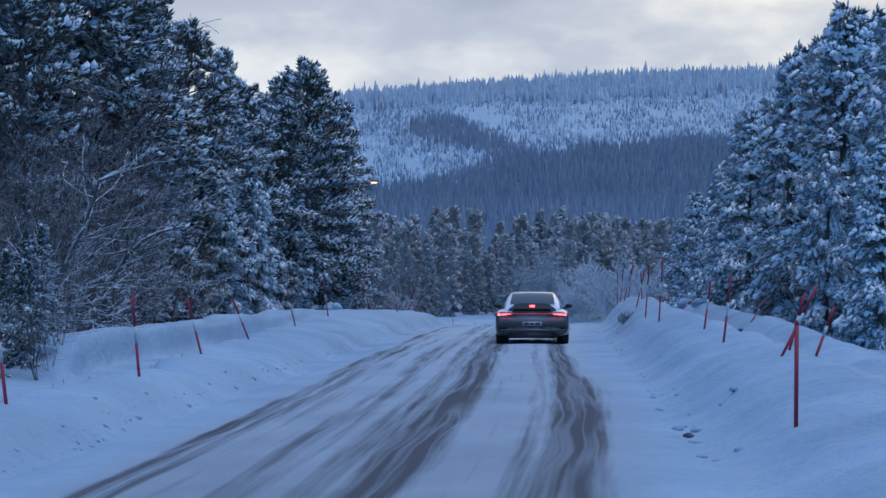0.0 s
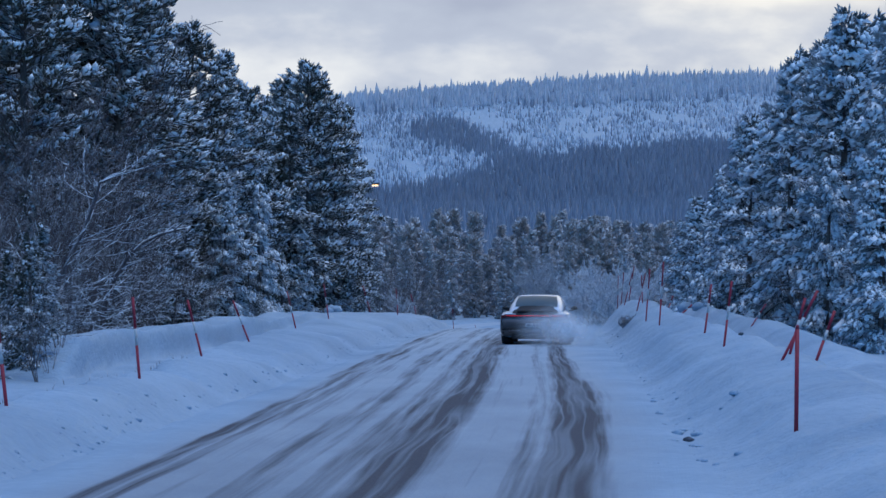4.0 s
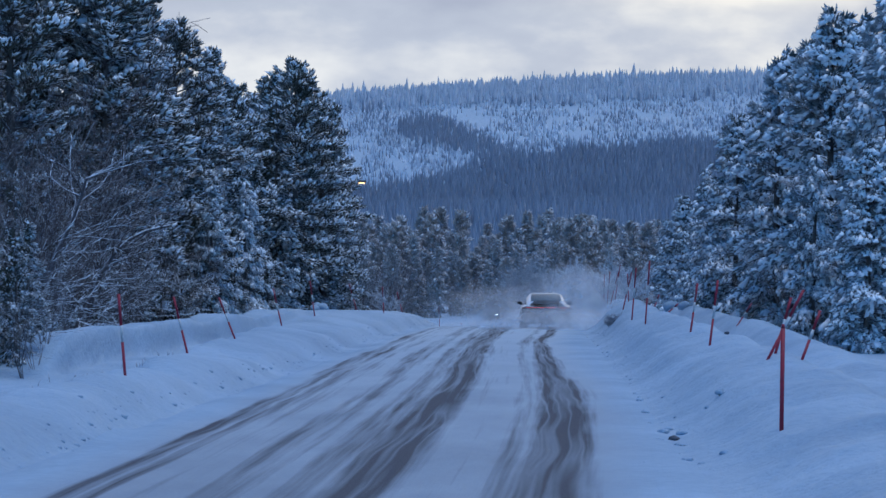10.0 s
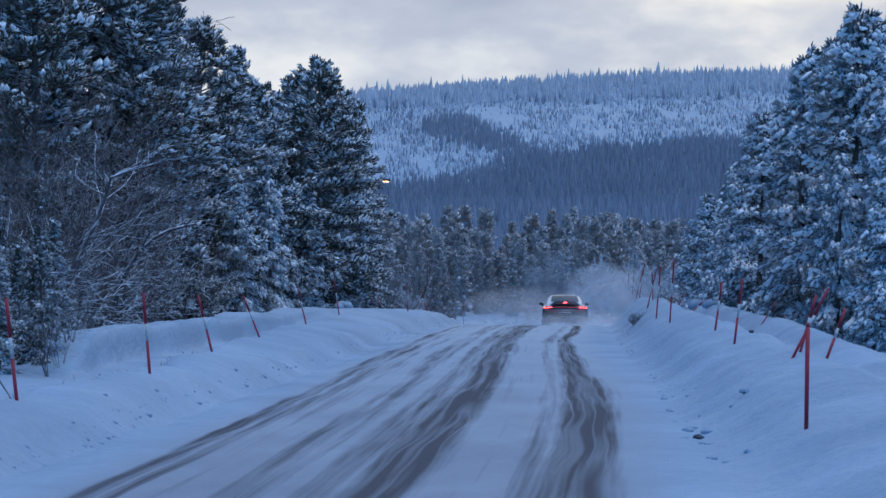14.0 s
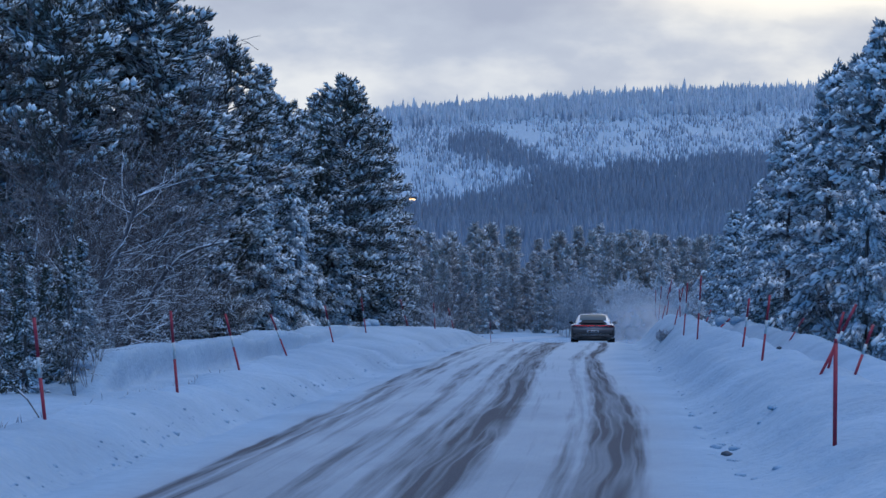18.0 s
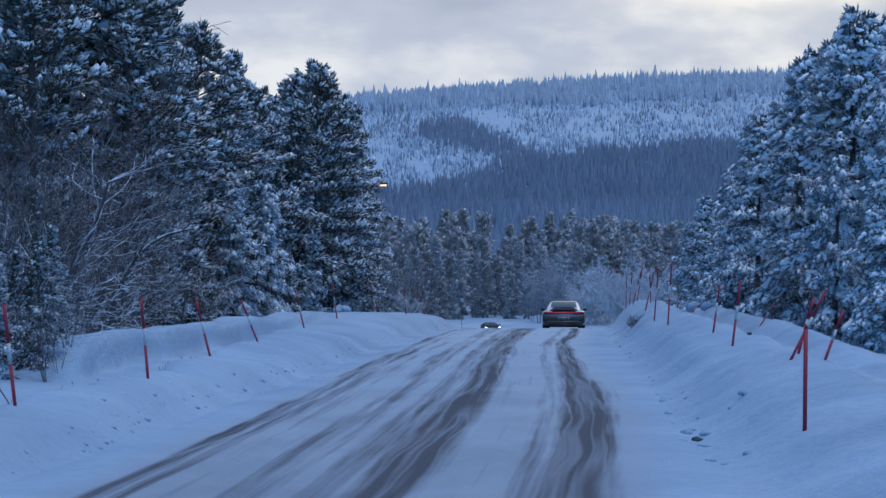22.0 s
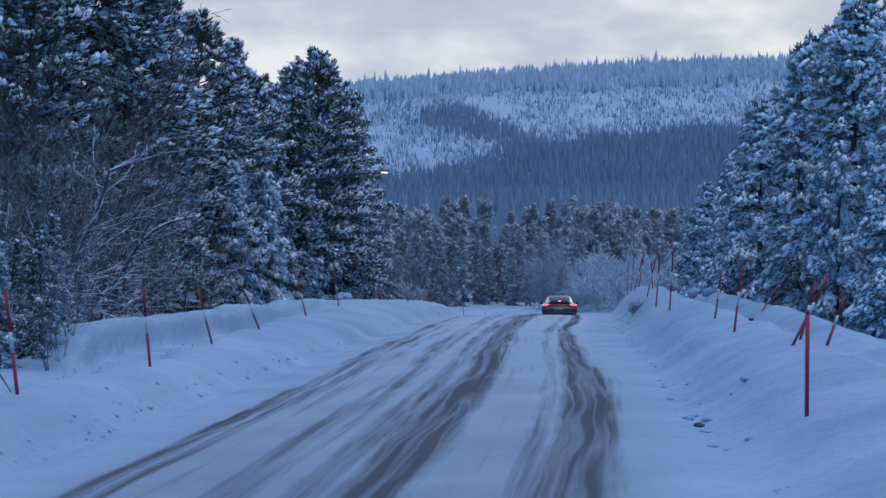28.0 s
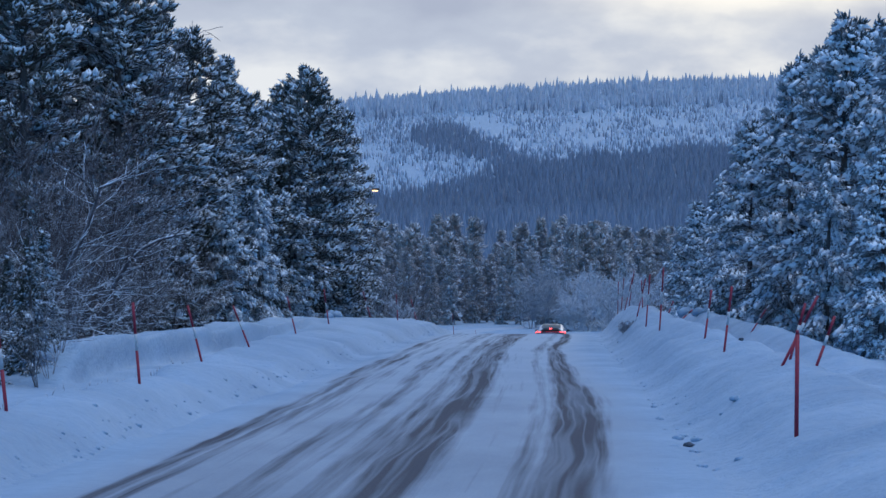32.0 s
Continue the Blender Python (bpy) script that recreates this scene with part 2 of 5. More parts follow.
# ------------------------------------------------------------------ the road
def road_material():
    m = Mat("packed_snow_road", rough=0.8, spec=0.05)
    uv = m.node("ShaderNodeUVMap")
    sp = m.node("ShaderNodeSeparateXYZ")
    m.link(uv.outputs[0], sp.inputs[0])
    u, s = sp.outputs[0], sp.outputs[1]

    def strech(scale_u, scale_s, nscale, detail=4.0, rough=0.6):
        mp = m.node("ShaderNodeMapping")
        mp.inputs["Scale"].default_value = (scale_u, scale_s, 1)
        m.link(uv.outputs[0], mp.inputs["Vector"])
        return m.noise(mp.outputs[0], nscale, detail, rough)

    def swing(v, k):
        return m.math("MULTIPLY", m.math("SUBTRACT", v, .5), k)

    wob = swing(strech(0.2, 1, 0.16, 3), 0.5)
    uw = m.math("ADD", u, m.math("ADD", m.math("MULTIPLY", wob, .4), swing(strech(1.2, .3, 1.0, 3), 0.13)))
    streak = strech(5.5, 0.075, 1.0, 5, 0.55)
    streak2 = strech(14.0, 0.16, 1.0, 3, 0.5)
    patch = strech(1.4, 0.13, 1.0, 4, 0.55)

    # the right-hand track narrows up the road
    thin = m.node("ShaderNodeMapRange", **{"From Min": 17.0, "From Max": 62.0, "To Min": .42, "To Max": .17})
    m.link(s, thin.inputs["Value"])

    def track(centre, width, amount):
        d = m.math("ABSOLUTE", m.math("DIVIDE", m.math("SUBTRACT", uw, centre), width))
        return m.math("MULTIPLY", m.math("EXPONENT", m.math("MULTIPLY", m.math("POWER", d, 3.0), -1.0)), amount)

    # the oncoming lane's outer track is drifted over towards the crest
    drifted = m.node("ShaderNodeMapRange", **{"From Min": 45.0, "From Max": 90.0, "To Min": 1.0, "To Max": .62})
    m.link(s, drifted.inputs["Value"])
    mask = m.math("MAXIMUM", track(0.80, thin.outputs[0], 1.1), m.math("MULTIPLY", m.math("MAXIMUM", track(-2.62, .11, .78), track(-2.86, .14, .88)), drifted.outputs[0]))
    for c, w, a in ((-0.70, .33, 1.1), (-1.15, .24, .66), (0.40, .17, .5), (-1.72, .24, .64), (-2.2, .3, .28), (-0.15, .3, .22), (-2.45, .2, .4)):
        mask = m.math("MAXIMUM", mask, track(c, w, a))
    breakup = m.math("ADD", m.math("ADD", swing(streak, 1.6), swing(streak2, .8)), swing(patch, .7))
    bare = m.node("ShaderNodeMapRange", **{"From Min": .30, "From Max": .98})
    m.link(m.math("ADD", mask, breakup), bare.inputs["Value"])
    # blown snow lies over the tracks in pale curling wisps
    curl = m.math("ADD", u, swing(strech(.7, .09, 1.0, 2), .6))
    cv = m.node("ShaderNodeCombineXYZ")
    m.link(m.math("MULTIPLY", curl, 4.2), cv.inputs[0])
    m.link(m.math("MULTIPLY", s, .05), cv.inputs[1])
    ridge = m.math("ABSOLUTE", m.math("SUBTRACT", m.noise(cv.outputs[0], 1.0, 2, .5), .5))
    veil = m.node("ShaderNodeMapRange", **{"From Min": .085, "From Max": .0, "To Max": .45})
    m.link(m.math("ADD", ridge, swing(patch, .10)), veil.inputs["Value"])
    bare = m.math("MULTIPLY", bare.outputs[0], m.math("SUBTRACT", 1.0, veil.outputs[0]))
    # past the crest the road lies under fresh drift
    fresh = m.node("ShaderNodeMapRange", **{"From Min": 105.0, "From Max": 140.0, "To Min": 1.0, "To Max": .12})
    m.link(s, fresh.inputs["Value"])
    bare = m.math("MULTIPLY", bare, fresh.outputs[0])
    fine = strech(1, 1, 30, 5, .7)
    dirt = m.ramp(fine, [(0.25, (0.054, 0.058, 0.070)), (0.75, (0.104, 0.109, 0.128))])
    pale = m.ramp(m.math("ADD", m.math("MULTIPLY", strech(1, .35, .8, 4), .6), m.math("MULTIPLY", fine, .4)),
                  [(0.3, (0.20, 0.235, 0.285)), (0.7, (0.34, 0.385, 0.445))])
    # snow cover grows up the road; distance haze is put into this paling too
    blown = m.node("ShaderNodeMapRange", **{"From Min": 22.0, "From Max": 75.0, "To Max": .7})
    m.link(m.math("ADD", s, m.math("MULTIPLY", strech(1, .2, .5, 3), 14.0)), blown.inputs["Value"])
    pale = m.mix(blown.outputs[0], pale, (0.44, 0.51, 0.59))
    edge = m.node("ShaderNodeMapRange", **{"From Min": 1.9, "From Max": 2.55})
    m.link(m.math("ABSOLUTE", m.math("ADD", m.math("ADD", u, m.math("MULTIPLY", wob, 1.5)), .85)), edge.inputs["Value"])
    co = m.coords()
    sn = m.math("ADD", m.math("MULTIPLY", m.noise(co, .35, 4), .7), m.math("MULTIPLY", m.noise(co, 9.0, 5, .65), .3))
    edge = m.math("MULTIPLY", edge.outputs[0], m.math("SUBTRACT", 1.0, bare))
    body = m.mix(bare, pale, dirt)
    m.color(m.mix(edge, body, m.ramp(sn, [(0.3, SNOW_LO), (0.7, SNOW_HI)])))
    m.bump(m.math("ADD", m.math("MULTIPLY", fine, .3), m.math("SUBTRACT", streak, m.math("MULTIPLY", bare, .6))), 0.5, 0.025)
    m.b.inputs["Roughness"].default_value = 0.8
    return m.m


ru = np.linspace(-3.75, 2.15, 60)
rs = steps_of((-40, 12, 2), (12, 135, .4), (135, 300, 2))
RU, RS = np.meshgrid(ru, rs)
ruts = .018 * (np.exp(-((RU - .78) / .3) ** 2) + np.exp(-((RU + .72) / .35) ** 2) + np.exp(-((RU + 2.72) / .25) ** 2))
edge_in = step(0, .35, np.minimum(RU - ru[0], ru[-1] - RU))
RX = lane(RS) + RU
RZ = ground_z(RX, RS) + .035 * edge_in - .03 * (1 - edge_in) - ruts + .008 * wave(RX, RS, .5, 21)
road = mesh_ob("road", np.stack([RX.ravel(), RS.ravel(), RZ.ravel()], 1), grid_faces(len(rs), len(ru)), road_material())
uvl = road.data.uv_layers.new(name="UVMap")
loops = np.empty(len(road.data.loops), np.int32)
road.data.loops.foreach_get("vertex_index", loops)
# the wheel tracks wander: sideways shift of the left, middle and right track along the road
wander = [np.interp(RS, ys, us) for ys, us in (([16, 24, 38, 48, 68, 90], [.12, .12, -.08, -.2, -.3, -.3]), ([18, 30, 38, 50, 62, 80, 100], [.05, .08, .06, -.16, -.22, -.1, 0]),
                                               ([15, 17.5, 21.3, 30, 38, 50, 62, 71, 80, 100], [-.16, -.1, .04, .15, .07, -.07, -.17, .08, .18, .1]))]
swerve = np.where(RU < -.7, wander[0] + (wander[1] - wander[0]) * np.clip((RU + 2.75) / 2.05, 0, 1), wander[1] + (wander[2] - wander[1]) * np.clip((RU + .7) / 1.5, 0, 1))
uvl.data.foreach_set("uv", np.stack([(RU - swerve).ravel(), RS.ravel()], 1)[loops].ravel())
tagged(road, "icy packed-snow road with dark wheel tracks", "road", kind="structure")


# ------------------------------------------------------------------ trees
def frame_of(d):
    """Two unit vectors square to each of the directions d."""
    d = d / np.linalg.norm(d, axis=1, keepdims=True)
    ref = np.where(np.abs(d[:, 2:3]) > .9, np.array([[1., 0, 0]]), np.array([[0, 0, 1.]]))
    a = np.cross(d, ref)
    a /= np.linalg.norm(a, axis=1, keepdims=True)
    return d, a, np.cross(d, a)


def spindles(p, d, length, rad, sides=4, belly=.4):
    """Pointed shoots, one at each p along d: verts, faces."""
    d, a, b = frame_of(d)
    n = len(p)
    L, R = np.asarray(length).reshape(-1, 1), np.asarray(rad).reshape(-1, 1)
    v = np.empty((n, sides + 2, 3))
    v[:, 0], v[:, 1] = p, p + d * L
    for k in range(sides):
        w = 2 * math.pi * k / sides
        v[:, 2 + k] = p + d * L * belly + (a * math.cos(w) + b * math.sin(w)) * R
    f = []
    for k in range(sides):
        i, j = 2 + k, 2 + (k + 1) % sides
        f += [(0, j, i), (1, i, j)]
    f = np.array(f)
    return v.reshape(-1, 3), (f[None] + (np.arange(n) * (sides + 2))[:, None, None]).reshape(-1, 3)


ICO_V = np.array([(0, 0, 1)] + [(.894 * math.cos(i * 1.2566), .894 * math.sin(i * 1.2566), .447) for i in range(5)]
                 + [(.894 * math.cos(i * 1.2566 + .628), .894 * math.sin(i * 1.2566 + .628), -.447) for i in range(5)] + [(0, 0, -1)])
ICO_F = np.array([(0, 1 + i, 1 + (i + 1) % 5) for i in range(5)] + [(1 + i, 6 + i, 1 + (i + 1) % 5) for i in range(5)]
                 + [(6 + i, 6 + (i + 1) % 5, 1 + (i + 1) % 5) for i in range(5)] + [(11, 6 + (i + 1) % 5, 6 + i) for i in range(5)])
PEN_V = np.array([(0, 0, 1.)] + [(math.cos(i * 1.2566), math.sin(i * 1.2566), -.1) for i in range(5)] + [(0, 0, -.5)])
PEN_F = np.array([(0, 1 + i, 1 + (i + 1) % 5) for i in range(5)] + [(6, 1 + (i + 1) % 5, 1 + i) for i in range(5)])


def blobs(p, rad, d, stretch, rng, rich=False, flat=.55):
    """Lumps of snow at p, drawn out along d."""
    base, bf = (ICO_V, ICO_F) if rich else (PEN_V, PEN_F)
    d, a, b = frame_of(d)
    up = np.cross(a, d)
    up *= np.sign(up[:, 2:3] + 1e-6)
    n, R = len(p), np.asarray(rad).reshape(-1, 1, 1)
    v = base[None] * rng.uniform(.8, 1.2, (n, len(base), 1))
    w = v[:, :, 0:1] * d[:, None] * np.asarray(stretch).reshape(-1, 1, 1) + v[:, :, 1:2] * a[:, None] + v[:, :, 2:3] * up[:, None] * flat
    w = p[:, None] + w * R
    return w.reshape(-1, 3), (bf[None] + (np.arange(n) * len(base))[:, None, None]).reshape(-1, 3)


def tubes(p0, p1, r0, r1, sides=4):
    """Tapered limbs from p0 to p1."""
    p0, p1 = np.asarray(p0, float), np.asarray(p1, float)
    d, a, b = frame_of(p1 - p0 + 1e-6)
    n = len(p0)
    r0, r1 = np.asarray(r0, float).reshape(-1, 1), np.asarray(r1, float).reshape(-1, 1)
    v = np.empty((n, sides * 2, 3))
    for k in range(sides):
        w = 2 * math.pi * k / sides
        o = a * math.cos(w) + b * math.sin(w)
        v[:, k], v[:, sides + k] = p0 + o * r0, p1 + o * r1
    f = []
    for k in range(sides):
        j = (k + 1) % sides
        f += [(k, j, sides + j), (k, sides + j, sides + k)]
    return v.reshape(-1, 3), (np.array(f)[None] + (np.arange(n) * sides * 2)[:, None, None]).reshape(-1, 3)


def joined(bits):
    vs, fs, o = [], [], 0
    for v, f in bits:
        vs.append(v)
        fs.append(f + o)
        o += len(v)
    return np.concatenate(vs), np.concatenate(fs)


def fan(d, n, spread, rng):
    """n directions round each of the directions d."""
    d, a, b = frame_of(d)
    m = len(d)
    w = rng.uniform(0, 6.283, (m, 1)) + np.arange(n)[None] * 2.4 + rng.normal(0, .25, (m, n))
    r = spread * np.sqrt((np.arange(n)[None] + .3) / n) * rng.uniform(.75, 1.25, (m, n))
    e = d[:, None] + a[:, None] * (np.cos(w) * r)[..., None] + b[:, None] * (np.sin(w) * r)[..., None]
    return e / np.linalg.norm(e, axis=2, keepdims=True)


def conifer(seed, H, R, bare=.12, form="pine", tufts=6.0, snow=.5, lump=.05, needles=None, whorls=2.2, name="pine_tree", shoots=6, fat=1.0,
            inner=.22, peak=2.6, white=None, droop=0.0, big=.02, sides=3, gap=0.0, lobes=3, bark=None):
    """A snow-laden pine or spruce of height H and crown radius R, as trunk, foliage and snow under one Empty. Its limbs end in
    fans of finger-like shoots; snow lies along the tops of the shoots. droop bends the limbs' ends down, gap leaves limbs out."""
    rng = np.random.RandomState(seed)
    root = new(name)
    zz = np.linspace(0, H * .97, 9)
    lean = np.cumsum(rng.normal(0, .035, (9, 2)), 0)
    lean -= lean[0]
    axis = np.column_stack([lean, zz])
    rad = .016 * H * (1 - zz / H) ** .8 + .012
    tv, tf = tubes(axis[:-1], axis[1:], rad[:-1], rad[1:], 7)
    limb0, limb1, lr0, lr1 = [], [], [], []
    P, D, B = [], [], []
    z = H * bare
    while z < H * .985:
        t = (z - H * bare) / (H * (1 - bare))
        if form == "pine":
            prof = (min(1, .5 + t * 2.2)) * (1 - t ** peak) ** .75 + .06
        else:
            prof = (1 - t) ** .85 * min(1, .6 + 3 * t) + .05
        for k in range(rng.randint(3, 6)):
            az = rng.uniform(0, 6.283)
            L = R * prof * rng.uniform(.5, 1.15)
            if rng.uniform() < gap:
                continue
            el = radians((-10 + 56 * t ** 1.2 if form == "pine" else -20 + 40 * t) + rng.normal(0, 9))
            base = np.array([np.interp(z, zz, axis[:, 0]), np.interp(z, zz, axis[:, 1]), z + rng.uniform(-.15, .15)])
            out = np.array([math.cos(az), math.sin(az), 0])
            side = np.array([-out[1], out[0], 0])
            n = max(3, int(L * tufts * rng.uniform(.8, 1.2)) + 2)
            q = rng.uniform(inner, 1.0, n) ** .8
            q[0] = 1.0
            sag = -(.10 if form == "pine" else .14) * L - droop * .5 * L * (1 - t)
            off = rng.uniform(-1, 1, n)
            off[0] = 0

            def at(v):
                p = base + out * (v * L * math.cos(el))[:, None]
                p[:, 2] += v * L * math.sin(el) + sag * v ** 2 * (1 - t)
                return p

            reach = off * .3 * L * np.sqrt(q) * (1.15 - .6 * q)
            pos = at(q) + side * reach[:, None]
            pos[:, 2] += rng.normal(0, .05, n) - droop * .3 * np.abs(reach)
            P.append(pos)
            B.append(np.full(n, rng.uniform(.3, 1.7)))
            up = (1.1 if t > .75 else .62 + .3 * t) if form == "pine" else .0
            up = up - droop * (1.25 - .9 * t)
            D.append(out * .8 + side * (off * .75)[:, None] + np.array([0, 0, up]) + rng.normal(0, .22, (n, 3)))
            limb = at(np.array([0, .33, .66, .95]))
            r = .012 + .014 * L
            limb0 += list(limb[:3])
            limb1 += list(limb[1:])
            lr0 += [r, r * .75, r * .5]
            lr1 += [r * .75, r * .5, r * .22]
            near = at(np.maximum(q - .22, 0))
            limb0 += list(near)
            limb1 += list(pos)
            lr0 += [r * .34] * n
            lr1 += [r * .2] * n
        z += 1 / whorls * rng.uniform(.7, 1.3) * (1 - .45 * t)
    P, D = np.concatenate(P), np.concatenate(D)
    tip = np.array([[axis[-1, 0], axis[-1, 1], H * .96]] * 5) + rng.normal(0, .07, (5, 3)) - np.array([[0, 0, .16]]) * np.arange(5)[:, None]
    P, D = np.concatenate([P, tip]), np.concatenate([D, rng.normal(0, .3, (5, 3)) + np.array([0, 0, 1.])])
    n = len(P)
    B = np.concatenate(B + [np.ones(5)])
    E = fan(D, shoots, .8, rng)
    pp = np.repeat(P, shoots, 0) + rng.normal(0, .035 * fat, (n * shoots, 3))
    count = n * shoots
    fv, ff = spindles(pp, E.reshape(-1, 3), rng.uniform(.17, .31, count) * fat, rng.uniform(.030, .046, count) * fat, sides, .55)
    mesh_ob("trunk", *joined([(tv, tf), tubes(limb0, limb1, lr0, lr1, 3)]), bark or BARK, root, "dark bare trunk and limbs")
    tagged(mesh_ob("foliage", fv, ff, needles or NEEDLES, root, "dark green frosted needle shoots", smooth=False), kind="stuff")
    # snow: short pads lying along the shoots, a few large lumps
    load = rng.uniform(0, 1, n) < snow * B * (1 - .55 * np.clip(P[:, 2] / H, 0, 1) ** 3)
    sp, se = P[load], E[load][:, :lobes].copy()
    m = len(sp)
    se[..., 2] = np.minimum(se[..., 2], .75 - .6 * droop) - .1 - .75 * droop
    se /= np.linalg.norm(se, axis=2, keepdims=True)
    size = lump * np.minimum(rng.lognormal(0, .35, (m, lobes)), 2.0)
    where = sp[:, None] + se * (size * 1.5)[..., None] + np.array([0, 0, 1.]) * (size * .8)[..., None]
    bits = [blobs(where.reshape(-1, 3), size.ravel(), se.reshape(-1, 3), rng.uniform(1.5, 2.5 + .6 * droop, m * lobes), rng, droop > .3, .62 + .13 * droop)]
    heavy = rng.uniform(0, 1, n) < big * (1 - .5 * np.clip(P[:, 2] / H, 0, 1) ** 2)
    k = int(heavy.sum())
    if k:
        hd = D[heavy].copy()
        hd[:, 2] = -.15 - .2 * droop
        bits.append(blobs(P[heavy] + np.array([0, 0, .09]), lump * rng.uniform(1.7, 3.0, k), hd, rng.uniform(1.1, 1.7, k), rng, True, .8))
    tagged(mesh_ob("snow_cover", *joined(bits), white or BOUGH_SNOW, root, "lumps of blue-white snow on the boughs"), kind="stuff")
    return root


def shrub(seed, H, spread, stems, depth, material, name, twig=.55, thin=.012, least=.004):
    """A bare, frosted birch or bush of forking stems."""
    rng = np.random.RandomState(seed)
    a, b, r0, r1 = [], [], [], []

    def grow(p, d, L, r, k):
        n = 3
        for _ in range(n):
            q = p + d * L / n
            a.append(p)
            b.append(q)
            r0.append(r)
            r1.append(max(r * .84, least))
            r = max(r * .84, least)
            p = q
            d = d + rng.normal(0, .13, 3) + np.array([0, 0, .03])
            d /= np.linalg.norm(d)
            if k > 0:
                for _ in range(2):
                    e = d + rng.normal(0, .62, 3)
                    e[2] += .12
                    e /= np.linalg.norm(e)
                    grow(p, e, L * twig * rng.uniform(.6, 1.1), max(r * .55, least), k - 1)

    for i in range(stems):
        az = rng.uniform(0, 6.283)
        d = np.array([math.cos(az) * spread, math.sin(az) * spread, 1.0])
        d /= np.linalg.norm(d)
        grow(np.array([math.cos(az) * .1, math.sin(az) * .1, -.1]), d, H * rng.uniform(.7, 1), thin * H * .4 + thin * .5, depth)
    v, f = tubes(a, b, r0, r1, 3)
    root = new(name)
    tagged(mesh_ob("crown", v, f, material, root, "thin rime-covered branches"), kind="stuff")
    return root


def spot(px, d):
    """x of a thing seen at that column of the first view, d metres ahead."""
    return (px - 784) / 4033.3 * d


def plant(kinds, rows, label, category, group, seed):
    """Trees at rows of (column, distance, top's row). The first of each kind is the built one, the rest are copies."""
    rng = random.Random(seed)
    for i, (px, d, top) in enumerate(rows):
        root, H, used = kinds[i % len(kinds)]
        x = spot(px, d)
        base = gz(x, d)
        h = 1.6 + (500 - top) / 4033.3 * d - base
        s = max(.3, h / H)
        m = pose(x, d, base - .05, 0, 0, rng.uniform(0, 360))
        if used[0]:
            ob = copy_thing(root, m)
        else:
            ob, used[0] = root, True
        ob.matrix_basis = m @ Matrix.Diagonal((s, s, s, 1))
        tagged(ob, label, category, group)


DARK_PINES = [(conifer(11, 11, 2.4, .10, "pine", 11, 1.1, .050, shoots=6, lobes=4, whorls=2.8), 11, [False]),
              (conifer(12, 11, 2.2, .06, "pine", 11, 1.15, .053, shoots=6, lobes=4, whorls=2.8, droop=.25), 11, [False]),
              (conifer(13, 11, 2.3, .12, "pine", 11, 1.05, .050, shoots=6, lobes=4, whorls=2.8, gap=.12), 11, [False])]
LEFT = [(-160, 60, -200), (-60, 63, -180), (40, 60, -150), (130, 66, -140), (205, 64, -120), (262, 70, 0), (335, 74, 45), (392, 80, 98),
        (430, 88, 150), (545, 96, 113), (500, 99, 140), (596, 100, 175), (610, 106, 245), (600, 104, 285), (636, 112, 400), (470, 88, 300), (300, 72, 230), (95, 70, -60), (-120, 72, -150)]
plant(DARK_PINES, LEFT, "tall dark green pine with snow on its boughs", "tree", "roadside pines", 1)
BACK = [(-30, 92, -40), (70, 96, -30), (240, 98, 30), (390, 104, 150), (520, 118, 250), (580, 125, 330)]
plant(DARK_PINES, BACK, "dark snowy pine deep in the wood", "tree", "roadside pines", 2)
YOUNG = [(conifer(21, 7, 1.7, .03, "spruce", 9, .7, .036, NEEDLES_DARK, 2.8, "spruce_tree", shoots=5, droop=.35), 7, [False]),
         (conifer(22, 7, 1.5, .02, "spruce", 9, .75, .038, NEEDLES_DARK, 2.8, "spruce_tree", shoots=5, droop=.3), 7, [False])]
plant(YOUNG, [(505, 90, 190), (18, 39, 440), (52, 37, 520), (78, 39, 580), (-20, 36, 470), (-75, 40, 400), (62, 43, 520), (50, 50, 330), (120, 56, 400), (210, 58, 420), (270, 62, 440), (330, 66, 400), (375, 70, 380), (440, 76, 400), (500, 84, 440), (-30, 47, 350), (170, 62, 330), (240, 70, 300), (420, 82, 340), (560, 98, 360), (620, 108, 400), (350, 74, 330),
              (480, 90, 380), (120, 72, 350), (290, 80, 380), (60, 78, 300), (-20, 75, 300), (390, 90, 300), (655, 116, 430), (510, 96, 430)],
      "young frosted spruce with drooping snowy branches", "tree", "young spruces", 3)
HEAVY = [(conifer(31, 9, 2.3, .04, "pine", 12, 1.15, .054, NEEDLES_FROST, 2.7, shoots=7, peak=1.5, droop=.85, big=.022, lobes=5), 9, [False]),
         (conifer(32, 9, 2.1, .03, "spruce", 11, 1.15, .053, NEEDLES_FROST, 2.7, "spruce_tree", shoots=7, droop=.9, big=.022, lobes=5), 9, [False]),
         (conifer(33, 9, 2.3, .05, "pine", 12, 1.15, .055, NEEDLES_FROST, 2.7, shoots=7, peak=1.6, droop=.75, big=.03, lobes=5), 9, [False])]
plant(HEAVY, [(1398, 74, 100), (1275, 95, 285), (1490, 66, 22), (398, 70, 330), (455, 78, 315), (520, 90, 350), (590, 100, 400),  (1585, 60, -30), (1325, 84, 205), (1450, 80, 70), (1660, 56, -80), (1232, 110, 345), (1540, 74, 40),
              (1360, 92, 240), (1290, 104, 330), (1620, 70, -20), (1460, 62, 260), (1560, 55, 240), (1210, 122, 390), (1500, 96, 120), (1440, 90, 110), (1345, 100, 250), (1255, 112, 330)],
      "pine bowed under heavy clumps of blue-white snow", "tree", "snowy pines", 4)

